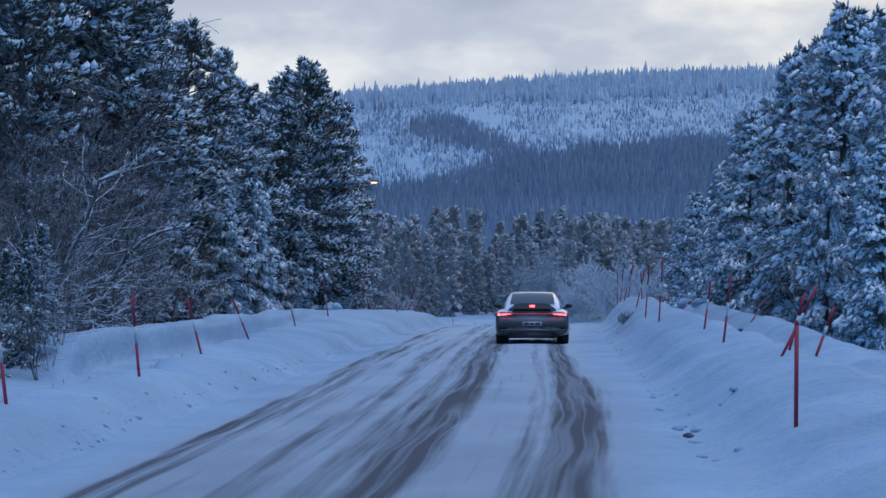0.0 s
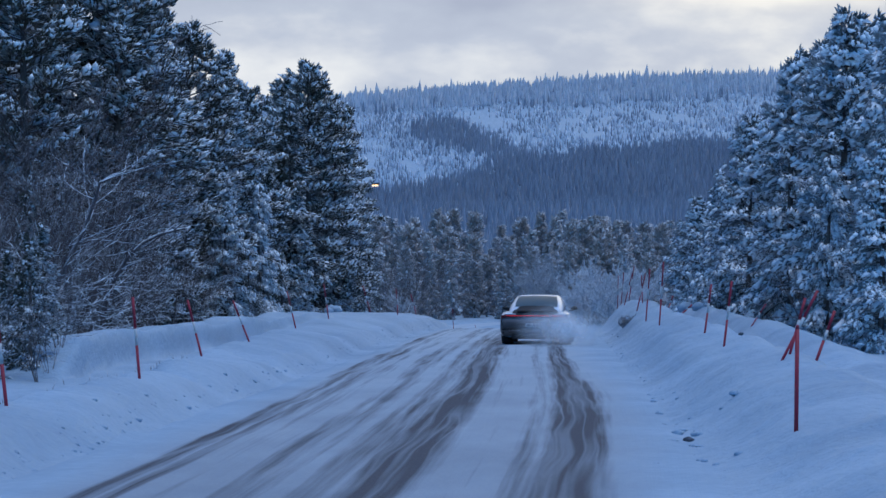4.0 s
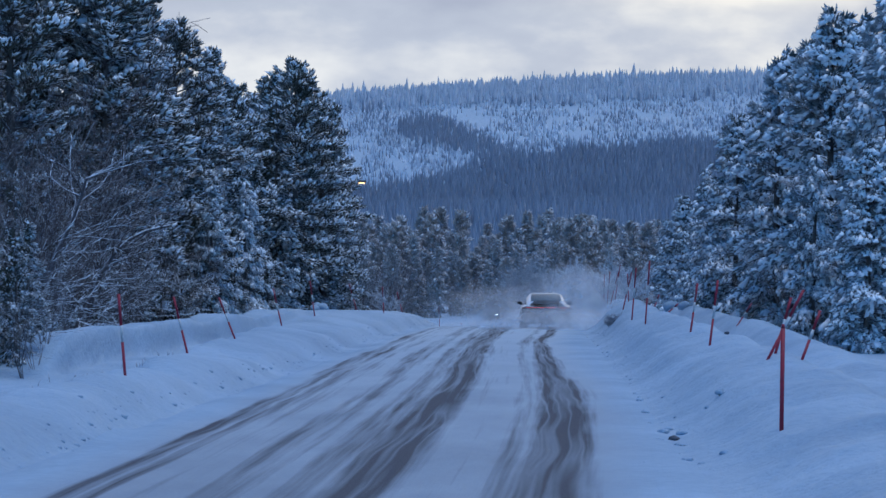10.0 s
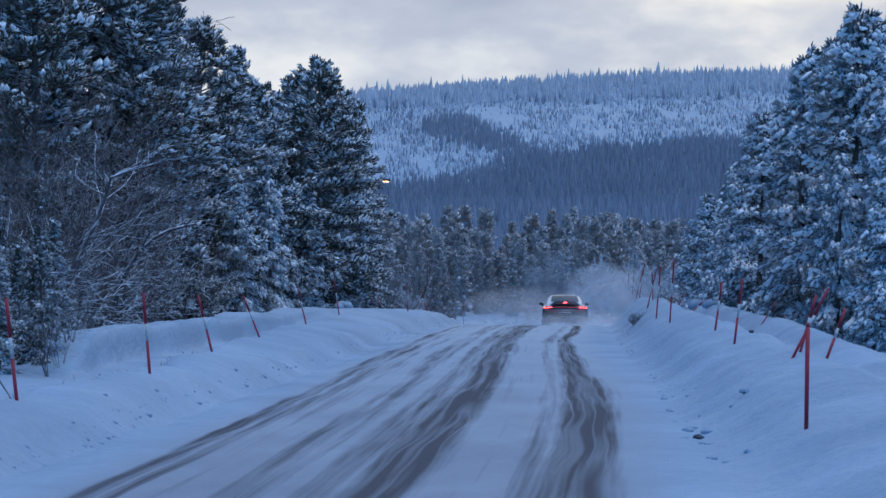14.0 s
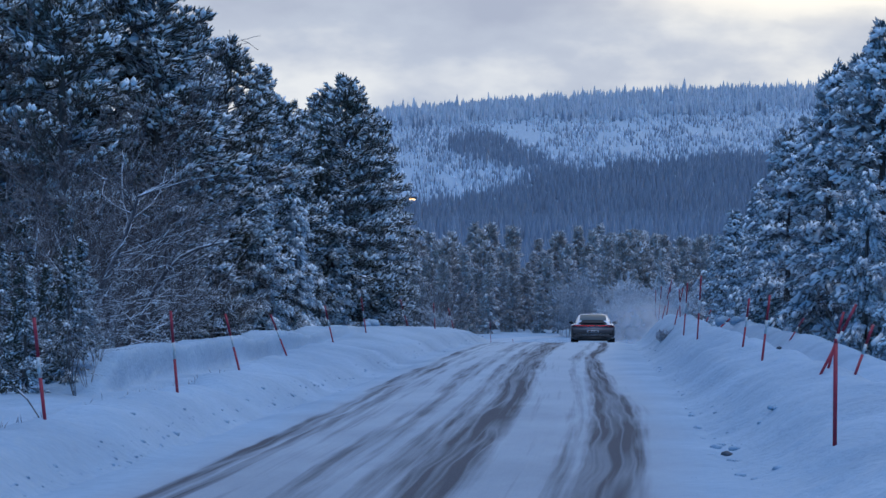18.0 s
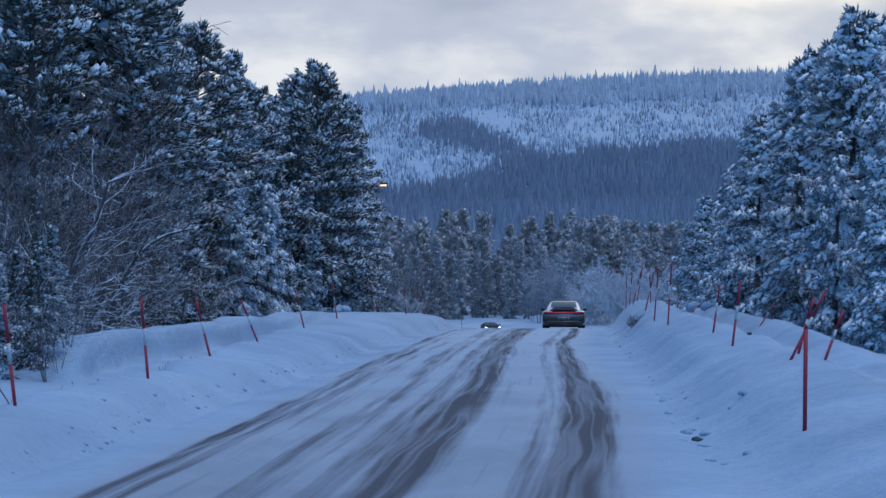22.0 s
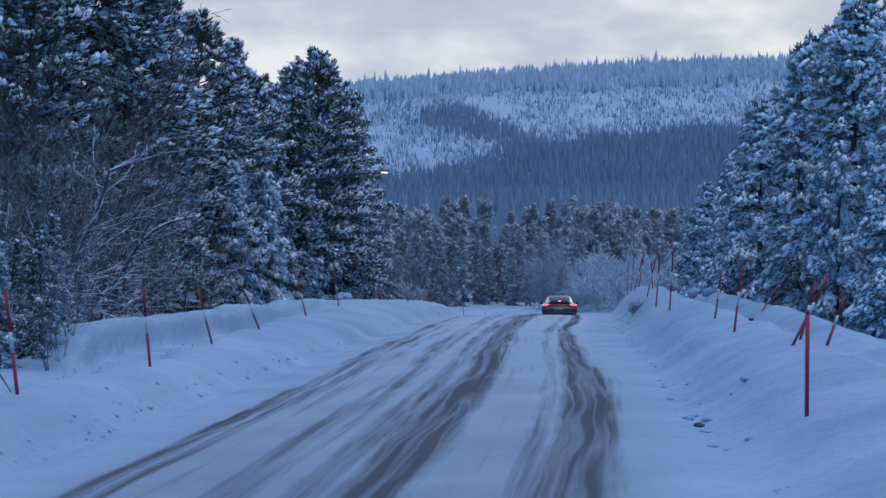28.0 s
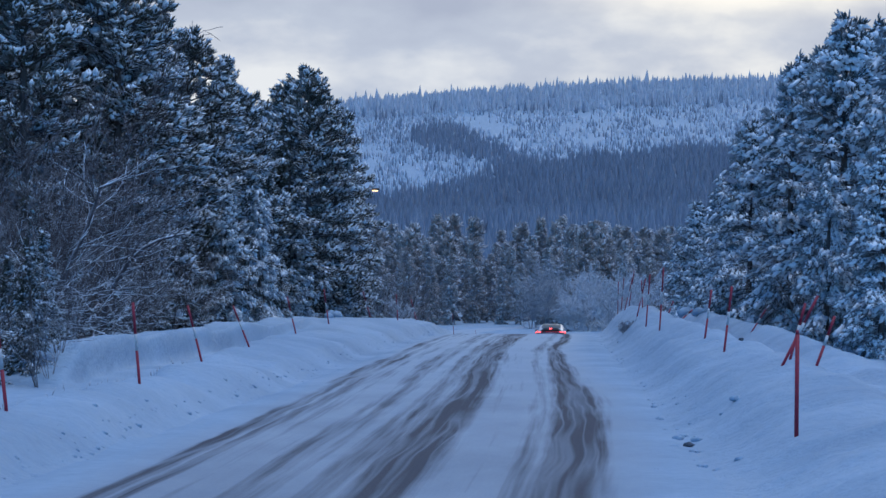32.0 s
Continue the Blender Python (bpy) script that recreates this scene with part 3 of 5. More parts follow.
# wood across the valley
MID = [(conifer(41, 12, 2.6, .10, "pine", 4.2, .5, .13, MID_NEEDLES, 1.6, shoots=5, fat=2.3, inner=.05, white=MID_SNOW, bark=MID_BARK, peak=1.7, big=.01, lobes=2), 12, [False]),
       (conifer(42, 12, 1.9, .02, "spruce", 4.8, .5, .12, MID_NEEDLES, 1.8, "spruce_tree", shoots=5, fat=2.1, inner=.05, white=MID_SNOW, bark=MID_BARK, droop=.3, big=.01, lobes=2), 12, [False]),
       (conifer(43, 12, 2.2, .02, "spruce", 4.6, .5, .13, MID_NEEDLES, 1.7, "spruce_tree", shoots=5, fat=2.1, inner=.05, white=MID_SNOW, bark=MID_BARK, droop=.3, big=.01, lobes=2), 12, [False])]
rng = random.Random(9)
rows = []
for row, d in enumerate((284, 294, 305, 318, 335, 352)):
    px = 560 + rng.uniform(0, 20)
    while px < 1330:
        rows.append((px, d + rng.uniform(-5, 5), 388 + rng.uniform(-12, 26) + (48 - 13 * row) + 10 * math.sin(px / 60)))
        px += rng.uniform(30, 54)
rng.shuffle(rows)
plant([MID[0], MID[1], MID[0], MID[2]], rows, "snow-dusted conifer in the wood across the valley, paled for haze", "tree", "valley wood", 5)

# rime birches and bare bushes
RIMES = [shrub(51, 2.4, .4, 3, 3, RIME, "birch_bush", .58, .026, .015), shrub(52, 2.1, .55, 4, 3, RIME, "birch_bush", .58, .026, .015)]
for i, (px, d, h) in enumerate([(1018, 262, 1.5), (1060, 258, 1.9), (1095, 262, 1.8), (1003, 264, 1.2), (1130, 266, 1.6), (1195, 150, .8), (1075, 255, 1.5), (1036, 256, 1.5), (1050, 262, 1.9), (1110, 258, 1.6), (1078, 268, 2.0), (1215, 140, .7), (1026, 270, 1.8), (1044, 266, 1.7), (1066, 272, 2.1), (1088, 274, 2.1), (1104, 270, 2.1), (1120, 274, 2.0), (1012, 258, 1.1), (1086, 252, 1.3), (709, 98, .38)]):
    x = spot(px, d)
    ob = RIMES[i] if i < 2 else copy_thing(RIMES[i % 2], Matrix())
    ob.matrix_basis = pose(x, d, gz(x, d) - .05, 0, 0, 77 * i) @ Matrix.Diagonal((1.12 * h, 1.12 * h, 1.12 * h, 1))
    tagged(ob, "bare birch bush white with rime beside the road", "bush", "rime bushes")
BROWNS = [shrub(63, 3.2, .35, 4, 3, TWIG_BROWN, "birch_tree", .52, .009), shrub(64, 2.8, .5, 5, 3, TWIG_BROWN, "birch_tree", .52, .009)]
for i, (px, d, h) in enumerate([(-30, 45, .95), (40, 46, 1.0), (110, 49, 1.0), (170, 52, .95), (225, 56, .8), (285, 60, .8), (10, 52, 1.4), (345, 66, .7), (122, 57, 1.45), (150, 58, 1.3), (62, 56, 1.45), (700, 165, 1.7), (722, 180, 1.7), (684, 150, 1.3), (70, 60, 2.0), (132, 62, 1.5), (176, 64, 1.35), (20, 58, 1.9)]):
    x = spot(px, d)
    ob = BROWNS[i] if i < 2 else copy_thing(BROWNS[i % 2], Matrix())
    ob.matrix_basis = pose(x, d, gz(x, d) - .05, 0, 0, 71 * i) @ Matrix.Diagonal((h, h, h, 1))
    tagged(ob, "leafless brown birch thicket at the wood's edge", "tree", "bare birches")
BARES = [shrub(61, 3.4, .3, 5, 2, TWIG, "birch_tree", .55, .010), shrub(62, 3.0, .45, 6, 2, TWIG, "birch_tree", .55, .010)]
for i, (px, d, h) in enumerate([(30, 50, 1.3), (200, 56, 1.15), (104, 37.5, .42), (88, 36.5, .36), (70, 36, .4), (120, 54, 1.35), (-60, 50, 1.3), (70, 47, .8), (250, 60, 1.0), (10, 44, .62), (-40, 44, .6), (60, 45, .55), (160, 60, 1.5), (335, 68, .8), 
                               (1530, 60, .9), (1440, 70, 1.1), (1375, 80, .8), (690, 150, 1.2), (665, 130, 1.2)]):
    x = spot(px, d)
    ob = BARES[i] if i < 2 else copy_thing(BARES[i % 2], Matrix())
    ob.matrix_basis = pose(x, d, gz(x, d) - .05, 0, 0, 53 * i) @ Matrix.Diagonal((h, h, h, 1))
    tagged(ob, "leafless birch with frosted grey twigs among pines", "tree", "bare birches")


def leaning_birch(seed, px, d, stem, thick, boughs, label, rise=.45, wide=.5):
    """An old bare birch that leans out of the wood, with snow along its bent limbs."""
    r = np.random.RandomState(seed)
    x0 = spot(px, d)
    root = new("birch_tree")
    root.matrix_basis = pose(x0, d, gz(x0, d) - .05)
    stem = np.array(stem)
    n = len(stem) - 1
    a, b = list(stem[:-1]), list(stem[1:])
    ra, rb = list(np.linspace(thick, thick * .4, n)), list(np.linspace(thick * .93, thick * .27, n))
    for k in range(boughs):
        q = r.uniform(.2 * n, n - .2)
        i = int(q)
        p = stem[i] + (stem[i + 1] - stem[i]) * (q - i)
        e = r.normal(0, .8, 3) * np.array([1, .6, .5 * min(1, rise * 2)]) + np.array([wide, 0, rise])
        e /= np.linalg.norm(e)
        rr = thick * .26
        for _ in range(5):
            t = p + e * r.uniform(.2, .46)
            a.append(p); b.append(t); ra.append(rr); rb.append(rr * .75)
            if r.uniform() < .6:
                f = e + r.normal(0, .6, 3)
                f /= np.linalg.norm(f)
                a.append(t); b.append(t + f * r.uniform(.12, .3)); ra.append(rr * .5); rb.append(rr * .3)
            p, rr = t, rr * .75
            e = e + r.normal(0, .22, 3)
            e /= np.linalg.norm(e)
    mesh_ob("limb", *tubes(a, b, ra, rb, 5), TWIG, root, "bent grey limbs")
    sp = (np.array(a) + np.array(b)) / 2 + np.array([0, 0, 1.]) * (np.array(ra) * .7)[:, None]
    along = np.array(b) - np.array(a)
    reach = np.linalg.norm(along, axis=1) * .55
    fat = np.maximum(.007, np.array(ra) * .6)
    tagged(mesh_ob("snow_cover", *blobs(sp, fat, along, reach / fat, r, True, .7), BOUGH_SNOW, root, "snow lying along the limbs"), kind="stuff")
    tagged(root, label, "tree", "bare birches")


leaning_birch(91, 70, 47.0, [(0, 0, 0), (.08, 0, .7), (.3, -.05, 1.5), (.62, -.1, 2.3), (.95, -.1, 2.95), (1.15, -.15, 3.5), (1.25, -.2, 3.85), (1.66, -.25, 4.02)], .07, 17,
              "old leaning birch with snow along its bare limbs")
leaning_birch(92, 180, 52.0, [(0, 0, 0), (.01, 0, .75), (.08, -.05, 1.25), (.3, -.1, 1.85), (.58, -.1, 2.3), (.95, -.15, 2.65), (1.35, -.2, 2.85), (1.9, -.2, 2.98)], .08, 15,
              "bent birch arching low, snow along its grey limbs")

for i, (px, d, h) in enumerate([(36, 46, 2.1), (108, 47.5, 2.6), (142, 50, 2.2), (196, 54, 2.4), (232, 56, 1.9), (268, 58, 2.3), (306, 62, 2.0), (84, 45, 1.8)]):
    lean = .12 * math.sin(2.3 * i)
    leaning_birch(120 + i, px, d, [(lean * q * q * h, .04 * math.sin(q * 5 + i), q * h) for q in (0, .17, .33, .5, .67, .84, 1)], .028, 19,
                  "bare sapling with snow along its level twigs", .12, .1 * math.sin(i))

GREY_RIME = bark_material("grey_frosted_twigs", (0.17, 0.17, 0.19), (0.29, 0.29, 0.32), .18)
TALL_BIRCHES = [shrub(55, 3.4, .16, 6, 3, GREY_RIME, "birch_tree", .46, .012, .009), shrub(56, 3.2, .2, 6, 3, GREY_RIME, "birch_tree", .46, .012, .009)]
for i, (px, d, h) in enumerate([(938, 264, 1.5), (962, 262, 1.75), (982, 266, 1.55), (950, 268, 1.8), (972, 270, 1.7), (925, 270, 1.2), (1482, 70, 1.5), (1506, 74, 1.6)]):
    x = spot(px, d)
    ob = TALL_BIRCHES[i] if i < 2 else copy_thing(TALL_BIRCHES[i % 2], Matrix())
    ob.matrix_basis = pose(x, d, gz(x, d) - .05, 0, 0, 67 * i) @ Matrix.Diagonal((h, h, h, 1))
    tagged(ob, "slender birch with dense grey frosted twigs", "tree", "bare birches")

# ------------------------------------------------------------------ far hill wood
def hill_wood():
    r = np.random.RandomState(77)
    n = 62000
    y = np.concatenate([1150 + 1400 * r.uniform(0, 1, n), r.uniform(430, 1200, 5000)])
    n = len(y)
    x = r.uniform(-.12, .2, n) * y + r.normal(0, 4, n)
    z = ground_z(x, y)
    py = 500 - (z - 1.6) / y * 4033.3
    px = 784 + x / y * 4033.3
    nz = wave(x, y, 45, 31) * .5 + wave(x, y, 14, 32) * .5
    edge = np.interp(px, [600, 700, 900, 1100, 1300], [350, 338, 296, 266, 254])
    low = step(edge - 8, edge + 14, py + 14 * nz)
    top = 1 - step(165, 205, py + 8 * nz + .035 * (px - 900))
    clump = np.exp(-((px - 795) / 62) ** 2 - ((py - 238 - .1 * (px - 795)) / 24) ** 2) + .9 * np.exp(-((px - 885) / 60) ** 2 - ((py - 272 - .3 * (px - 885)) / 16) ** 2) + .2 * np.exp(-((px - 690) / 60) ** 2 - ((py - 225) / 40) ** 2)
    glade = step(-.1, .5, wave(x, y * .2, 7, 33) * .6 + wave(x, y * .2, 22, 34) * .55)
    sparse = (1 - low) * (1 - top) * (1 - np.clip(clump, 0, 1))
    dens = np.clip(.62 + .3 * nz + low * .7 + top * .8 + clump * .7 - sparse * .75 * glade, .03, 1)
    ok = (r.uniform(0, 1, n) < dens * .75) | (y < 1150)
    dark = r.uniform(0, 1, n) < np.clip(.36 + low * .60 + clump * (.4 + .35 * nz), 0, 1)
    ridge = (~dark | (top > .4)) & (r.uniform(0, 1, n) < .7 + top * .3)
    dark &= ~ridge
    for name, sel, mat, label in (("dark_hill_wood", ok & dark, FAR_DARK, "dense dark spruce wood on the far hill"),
                                  ("frosted_hill_wood", ok & ~dark & ~ridge, FAR_FROST_HAZE, "sparse frost-covered trees on the snowy hillside, paled for haze"),
                                  ("ridge_wood", ok & ridge, FAR_BLUE, "frosted trees along the hill's ridge, blue-grey with painted haze")):
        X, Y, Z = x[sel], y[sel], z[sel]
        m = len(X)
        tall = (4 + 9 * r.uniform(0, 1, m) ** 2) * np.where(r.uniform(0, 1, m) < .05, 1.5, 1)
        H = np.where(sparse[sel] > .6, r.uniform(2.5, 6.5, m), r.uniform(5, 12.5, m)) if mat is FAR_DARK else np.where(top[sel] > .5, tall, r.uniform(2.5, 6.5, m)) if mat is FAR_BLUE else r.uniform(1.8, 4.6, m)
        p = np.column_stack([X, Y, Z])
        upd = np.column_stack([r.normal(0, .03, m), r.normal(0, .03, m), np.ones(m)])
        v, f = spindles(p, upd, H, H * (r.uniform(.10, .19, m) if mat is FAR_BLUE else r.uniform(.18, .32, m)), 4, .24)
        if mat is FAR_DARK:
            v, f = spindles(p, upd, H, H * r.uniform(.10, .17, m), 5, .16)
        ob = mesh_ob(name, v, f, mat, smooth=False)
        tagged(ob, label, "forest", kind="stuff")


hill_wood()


# ------------------------------------------------------------------ sky backdrop
def cloud_material():
    m = Mat("cloud_sky")
    co = m.coords((1, 1, 2.1))
    n1 = m.noise(co, .0026, 4, .5)
    n2 = m.noise(co, .007, 5, .55)
    v = m.math("ADD", m.math("MULTIPLY", n1, .7), m.math("MULTIPLY", n2, .3))
    sp = m.node("ShaderNodeSeparateXYZ")
    c = m.node("ShaderNodeTexCoord")
    m.link(c.outputs["Object"], sp.inputs[0])
    band = m.node("ShaderNodeMapRange", **{"From Min": 560.0, "From Max": 380.0})
    m.link(sp.outputs["Z"], band.inputs["Value"])
    east = m.node("ShaderNodeMapRange", **{"From Min": 60.0, "From Max": 600.0})
    m.link(sp.outputs["X"], east.inputs["Value"])
    high = m.node("ShaderNodeMapRange", **{"From Min": 485.0, "From Max": 600.0})
    m.link(sp.outputs["Z"], high.inputs["Value"])
    gap = m.math("MULTIPLY", east.outputs[0], high.outputs[0])
    v = m.math("ADD", v, m.math("MULTIPLY", band.outputs[0], .17))
    grey = m.ramp(v, [(0.38, (0.625, 0.57, 0.57)), (0.56, (0.76, 0.69, 0.655)), (0.74, (1.17, 0.99, 0.81))])
    warm = m.ramp(m.math("ADD", v, m.math("MULTIPLY", gap, .32)), [(0.38, (0.66, 0.59, 0.58)), (0.55, (1.02, 0.86, 0.71)), (0.74, (1.75, 1.36, 0.92))])
    col = m.mix(m.math("MAXIMUM", gap, m.math("MULTIPLY", east.outputs[0], .35)), grey, warm)
    e = m.node("ShaderNodeEmission", Strength=0.333)
    m.link(col, e.inputs["Color"])
    m.link(e.outputs[0], m.out.inputs["Surface"])
    return m.m


ang = np.linspace(radians(-60), radians(60), 41)
zc = np.linspace(-300, 2600, 12)
AC, ZC = np.meshgrid(ang, zc)
cloud_sky = mesh_ob("backdrop", np.stack([4500 * np.sin(AC).ravel(), 4500 * np.cos(AC).ravel() - 60, ZC.ravel()], 1), grid_faces(len(zc), len(ang)), cloud_material())
tagged(cloud_sky, "pale lavender overcast sky with warm gaps", "sky", kind="structure")


# ------------------------------------------------------------------ snow poles
def seat(px, py, near=16.0):
    """Where the line of sight through that place of the first view meets the snow: x, distance, height."""
    way = np.linspace(near, 130, 1100)
    over = 1.6 + (500 - py) / 4033.3 * way - ground_z((px - 784) / 4033.3 * way, way)
    d = float(way[np.argmax(over < 0) if (over < 0).any() else np.argmin(over)])
    return spot(px, d), d, gz(spot(px, d), d)


def plain(name, c, rough=.5, metal=0.0, var=.25, scale=25.0):
    m = Mat(name, rough, metal)
    n = m.noise(m.coords(), scale, 4)
    m.color(m.ramp(n, [(0.3, tuple(v * (1 - var) for v in c)), (0.7, tuple(min(1, v * (1 + var)) for v in c))]))
    return m.m


RED = plain("red_plastic", (0.205, 0.006, 0.026), .6)
GREY = plain("grey_reflective_tape", (0.40, 0.42, 0.44), .4)


def rod(r0, r1, z0, z1, sides=10):
    """A round upright rod with closed ends."""
    a = np.arange(sides) * 2 * math.pi / sides
    v = np.concatenate([np.column_stack([np.cos(a) * r, np.sin(a) * r, np.full(sides, z)]) for r, z in ((r0, z0), (r1, z1))])
    f = [[k, (k + 1) % sides, sides + (k + 1) % sides, sides + k] for k in range(sides)]
    return v, f + [list(range(sides))[::-1], list(range(sides, 2 * sides))]


def snow_pole():
    p = new("snow_pole")
    for nm, a, b, r, mat, lab in (("lower_red_band", -.3, .42, .019, RED, ""), ("grey_band", .42, .62, .0195, GREY, "grey reflective band"), ("upper_red_band", .62, 1.0, .019, RED, "")):
        mesh_ob(nm, *rod(r, r, a, b), mat, p, lab)
    return p


POLE = snow_pole()
RED_POLE = new("snow_pole")
mesh_ob("red_shaft", *rod(.019, .019, -.3, .96), RED, RED_POLE)
mesh_ob("slanted_tip", *rod(.019, .012, .96, 1.0), RED, RED_POLE)


def poles():
    """(foot column, foot row, top column, top row, distance)."""
    rows = [(12, 716, -9, 532, 22), (247, 667, 234, 520, 27.6), (357, 627, 331, 525, 38), (441, 601, 411, 526, 50), (523, 577, 507, 510, 58),
            (581, 560, 572, 497, 66), (655, 548, 641, 500, 80), (703, 553, 700, 506, 88), (736, 552, 726, 515, 96), (802, 578, 800, 540, 112), (842, 574, 840, 566, 118),
            (1408, 757, 1410, 565, 20.5), (1382, 631, 1446, 505, 29), (1396, 620, 1424, 518, 31), (1443, 630, 1476, 540, 30), (1328, 571, 1354, 530, 42),
            (1280, 608, 1294, 490, 34.5), (1246, 583, 1258, 495, 45), (1250, 560, 1256, 500, 52), (1166, 569, 1173, 456, 42), (1142, 562, 1149, 468, 47), (1126, 545, 1141, 478, 56),
            (1136, 530, 1134, 480, 66), (1104, 534, 1118, 476, 66), (1098, 532, 1103, 474, 70), (1092, 534, 1093, 476, 74), (1182, 522, 1190, 500, 74), (1206, 524, 1224, 508, 70), (1112, 525, 1121, 462, 76)]
    for i, (fx, fy, tx, ty, d) in enumerate(rows):
        x, d, z0 = seat(fx, fy)
        z0 -= .02
        dx, dz = (tx - fx) / 4033.3 * d, (fy - ty) / 4033.3 * d
        L = math.hypot(dx, dz)
        ob = POLE if i == 0 else RED_POLE if fx == 1408 else copy_thing(POLE, Matrix())
        s, w = L, 1.0 if fx == 1408 else .5 if fx in (802, 842) else .92
        ob.matrix_basis = pose(x, d, z0, 0, math.degrees(math.atan2(dx, dz)), 0) @ pose(0, 0, 0, 0, 0, 40 * i) @ Matrix.Diagonal((w, w, s, 1))
        tagged(ob, "plain red snow pole stuck in the snow bank" if fx == 1408 else "thin red snow pole with a grey band, stuck in the bank", "snow pole", "snow poles")


poles()


# ------------------------------------------------------------------ cars
def lathe(profile, sides, axis="x"):
    """A turned shape: profile of (r, along)."""
    v = []
    for r, h in profile:
        for k in range(sides):
            w = 2 * math.pi * k / sides
            v.append((h, r * math.cos(w), r * math.sin(w)) if axis == "x" else (r * math.cos(w), r * math.sin(w), h))
    f = []
    for i in range(len(profile) - 1):
        for k in range(sides):
            j = (k + 1) % sides
            f.append([i * sides + k, i * sides + j, (i + 1) * sides + j, (i + 1) * sides + k])
    return np.array(v), f


def loft(sections, caps=True):
    """A skin over mirrored half sections, each from the bottom middle to the top middle."""
    full = [[(x, y, z) for x, y, z in s] + [(-x, y, z) for x, y, z in reversed(s)] for s in sections]
    n = len(full[0])
    v = np.array([p for s in full for p in s])
    f = []
    for i in range(len(full) - 1):
        for k in range(n):
            j = (k + 1) % n
            f.append([i * n + k, (i + 1) * n + k, (i + 1) * n + j, i * n + j])
    if caps:
        f += [list(range(n)), list(range((len(full) - 1) * n, len(full) * n))[::-1]]
    return v, f


def box(x0, x1, y0, y1, z0, z1, bevel=.012):
    bm = bmesh.new()
    bmesh.ops.create_cube(bm, size=1)
    bmesh.ops.scale(bm, vec=(x1 - x0, y1 - y0, z1 - z0), verts=bm.verts)
    bmesh.ops.translate(bm, vec=((x0 + x1) / 2, (y0 + y1) / 2, (z0 + z1) / 2), verts=bm.verts)
    if bevel:
        bmesh.ops.bevel(bm, geom=bm.edges[:], offset=min(bevel, .45 * min(x1 - x0, y1 - y0, z1 - z0)), segments=2, affect="EDGES")
    v = np.array([tuple(q.co) for q in bm.verts])
    f = [[q.index for q in face.verts] for face in bm.faces]
    bm.free()
    return v, f


def wedge(sgn, xi, xo, y0, y1, zi0, zi1, zo0, zo1):
    """A lamp that grows taller from its inner to its outer end."""
    v, f = [], []
    for k in range(5):
        q = k / 4
        x, lo, hi = sgn * (xi + (xo - xi) * q), zi0 + (zo0 - zi0) * q ** 1.3, zi1 + (zo1 - zi1) * q
        back = .035 * q ** 3
        v += [(x, y0 + back, lo), (x, y0 + back, hi), (x, y1 + back, hi), (x, y1 + back, lo)]
    for k in range(4):
        for j in range(4):
            f.append([k * 4 + j, k * 4 + (j + 1) % 4, k * 4 + 4 + (j + 1) % 4, k * 4 + 4 + j])
    return np.array(v), f + [[3, 2, 1, 0], [16, 17, 18, 19]]


def paint(name, c, dusty=1.0, low=.12, high=.75, dull=.22):
    m = Mat(name, .3, 0.0, .35)
    m.b.inputs["Coat Weight"].default_value = 1.0 if dull < .3 else .1
    m.b.inputs["Coat Roughness"].default_value = .18
    co = m.coords()
    dust = m.math("MULTIPLY", up_mask(m, low, high), m.math("MULTIPLY", m.math("ADD", m.math("MULTIPLY", m.noise(co, 6, 5), .5), .45), dusty))
    base = m.ramp(m.noise(co, 40, 4), [(.3, c), (.7, tuple(v * 1.5 + .004 for v in c))])
    m.color(m.mix(dust, base, (0.62, 0.68, 0.78)))
    r = m.node("ShaderNodeMapRange", **{"To Min": dull, "To Max": .7})
    m.link(dust, r.inputs["Value"])
    m.link(r.outputs[0], m.b.inputs["Roughness"])
    return m.m


PAINT = paint("dark_car_paint", (0.036, 0.034, 0.035), 1.1, .25, .75)
PAINT_FROST = paint("frosted_car_paint", (0.036, 0.034, 0.035), 1.3, .05, .6)
PAINT_CLEAN = paint("clean_dark_paint", (0.075, 0.068, 0.070), .2, .12, .75, .5)
PAINT2 = plain("grey_car_paint", (0.022, 0.023, 0.026), .9)
GLASS = Mat("tinted_glass", .3, 0, .05).color((0.06, 0.088, 0.105)).m
RUBBER = plain("tyre_rubber", (0.016, 0.016, 0.017), .85)
MATT = Mat("matt_black_slats", .9, 0, .1).color((0.045, 0.045, 0.048)).m
TRIM = plain("black_trim", (0.014, 0.014, 0.015), .55)
ALLOY = plain("alloy", (0.35, 0.35, 0.36), .35, .9)
LENS_RED = Mat("red_lamp_lens", .15).color((0.10, 0.006, 0.008)).m
STRIP = Mat("glowing_red_strip", .3).color((0.3, 0.01, 0.015)).glow((1.0, 0.03, 0.06), .4).m
BRAKE = Mat("lit_brake_lamp", .3).color((0.5, 0.02, 0.02)).glow((1.0, 0.045, 0.04), 4.2).m
BEAM = Mat("lit_headlamp", .2).color((0.8, 0.8, 0.8)).glow((0.9, 0.95, 1.0), 4.0).m
PLATE = plain("number_plate", (0.34, 0.36, 0.4), .4, 0, .1)


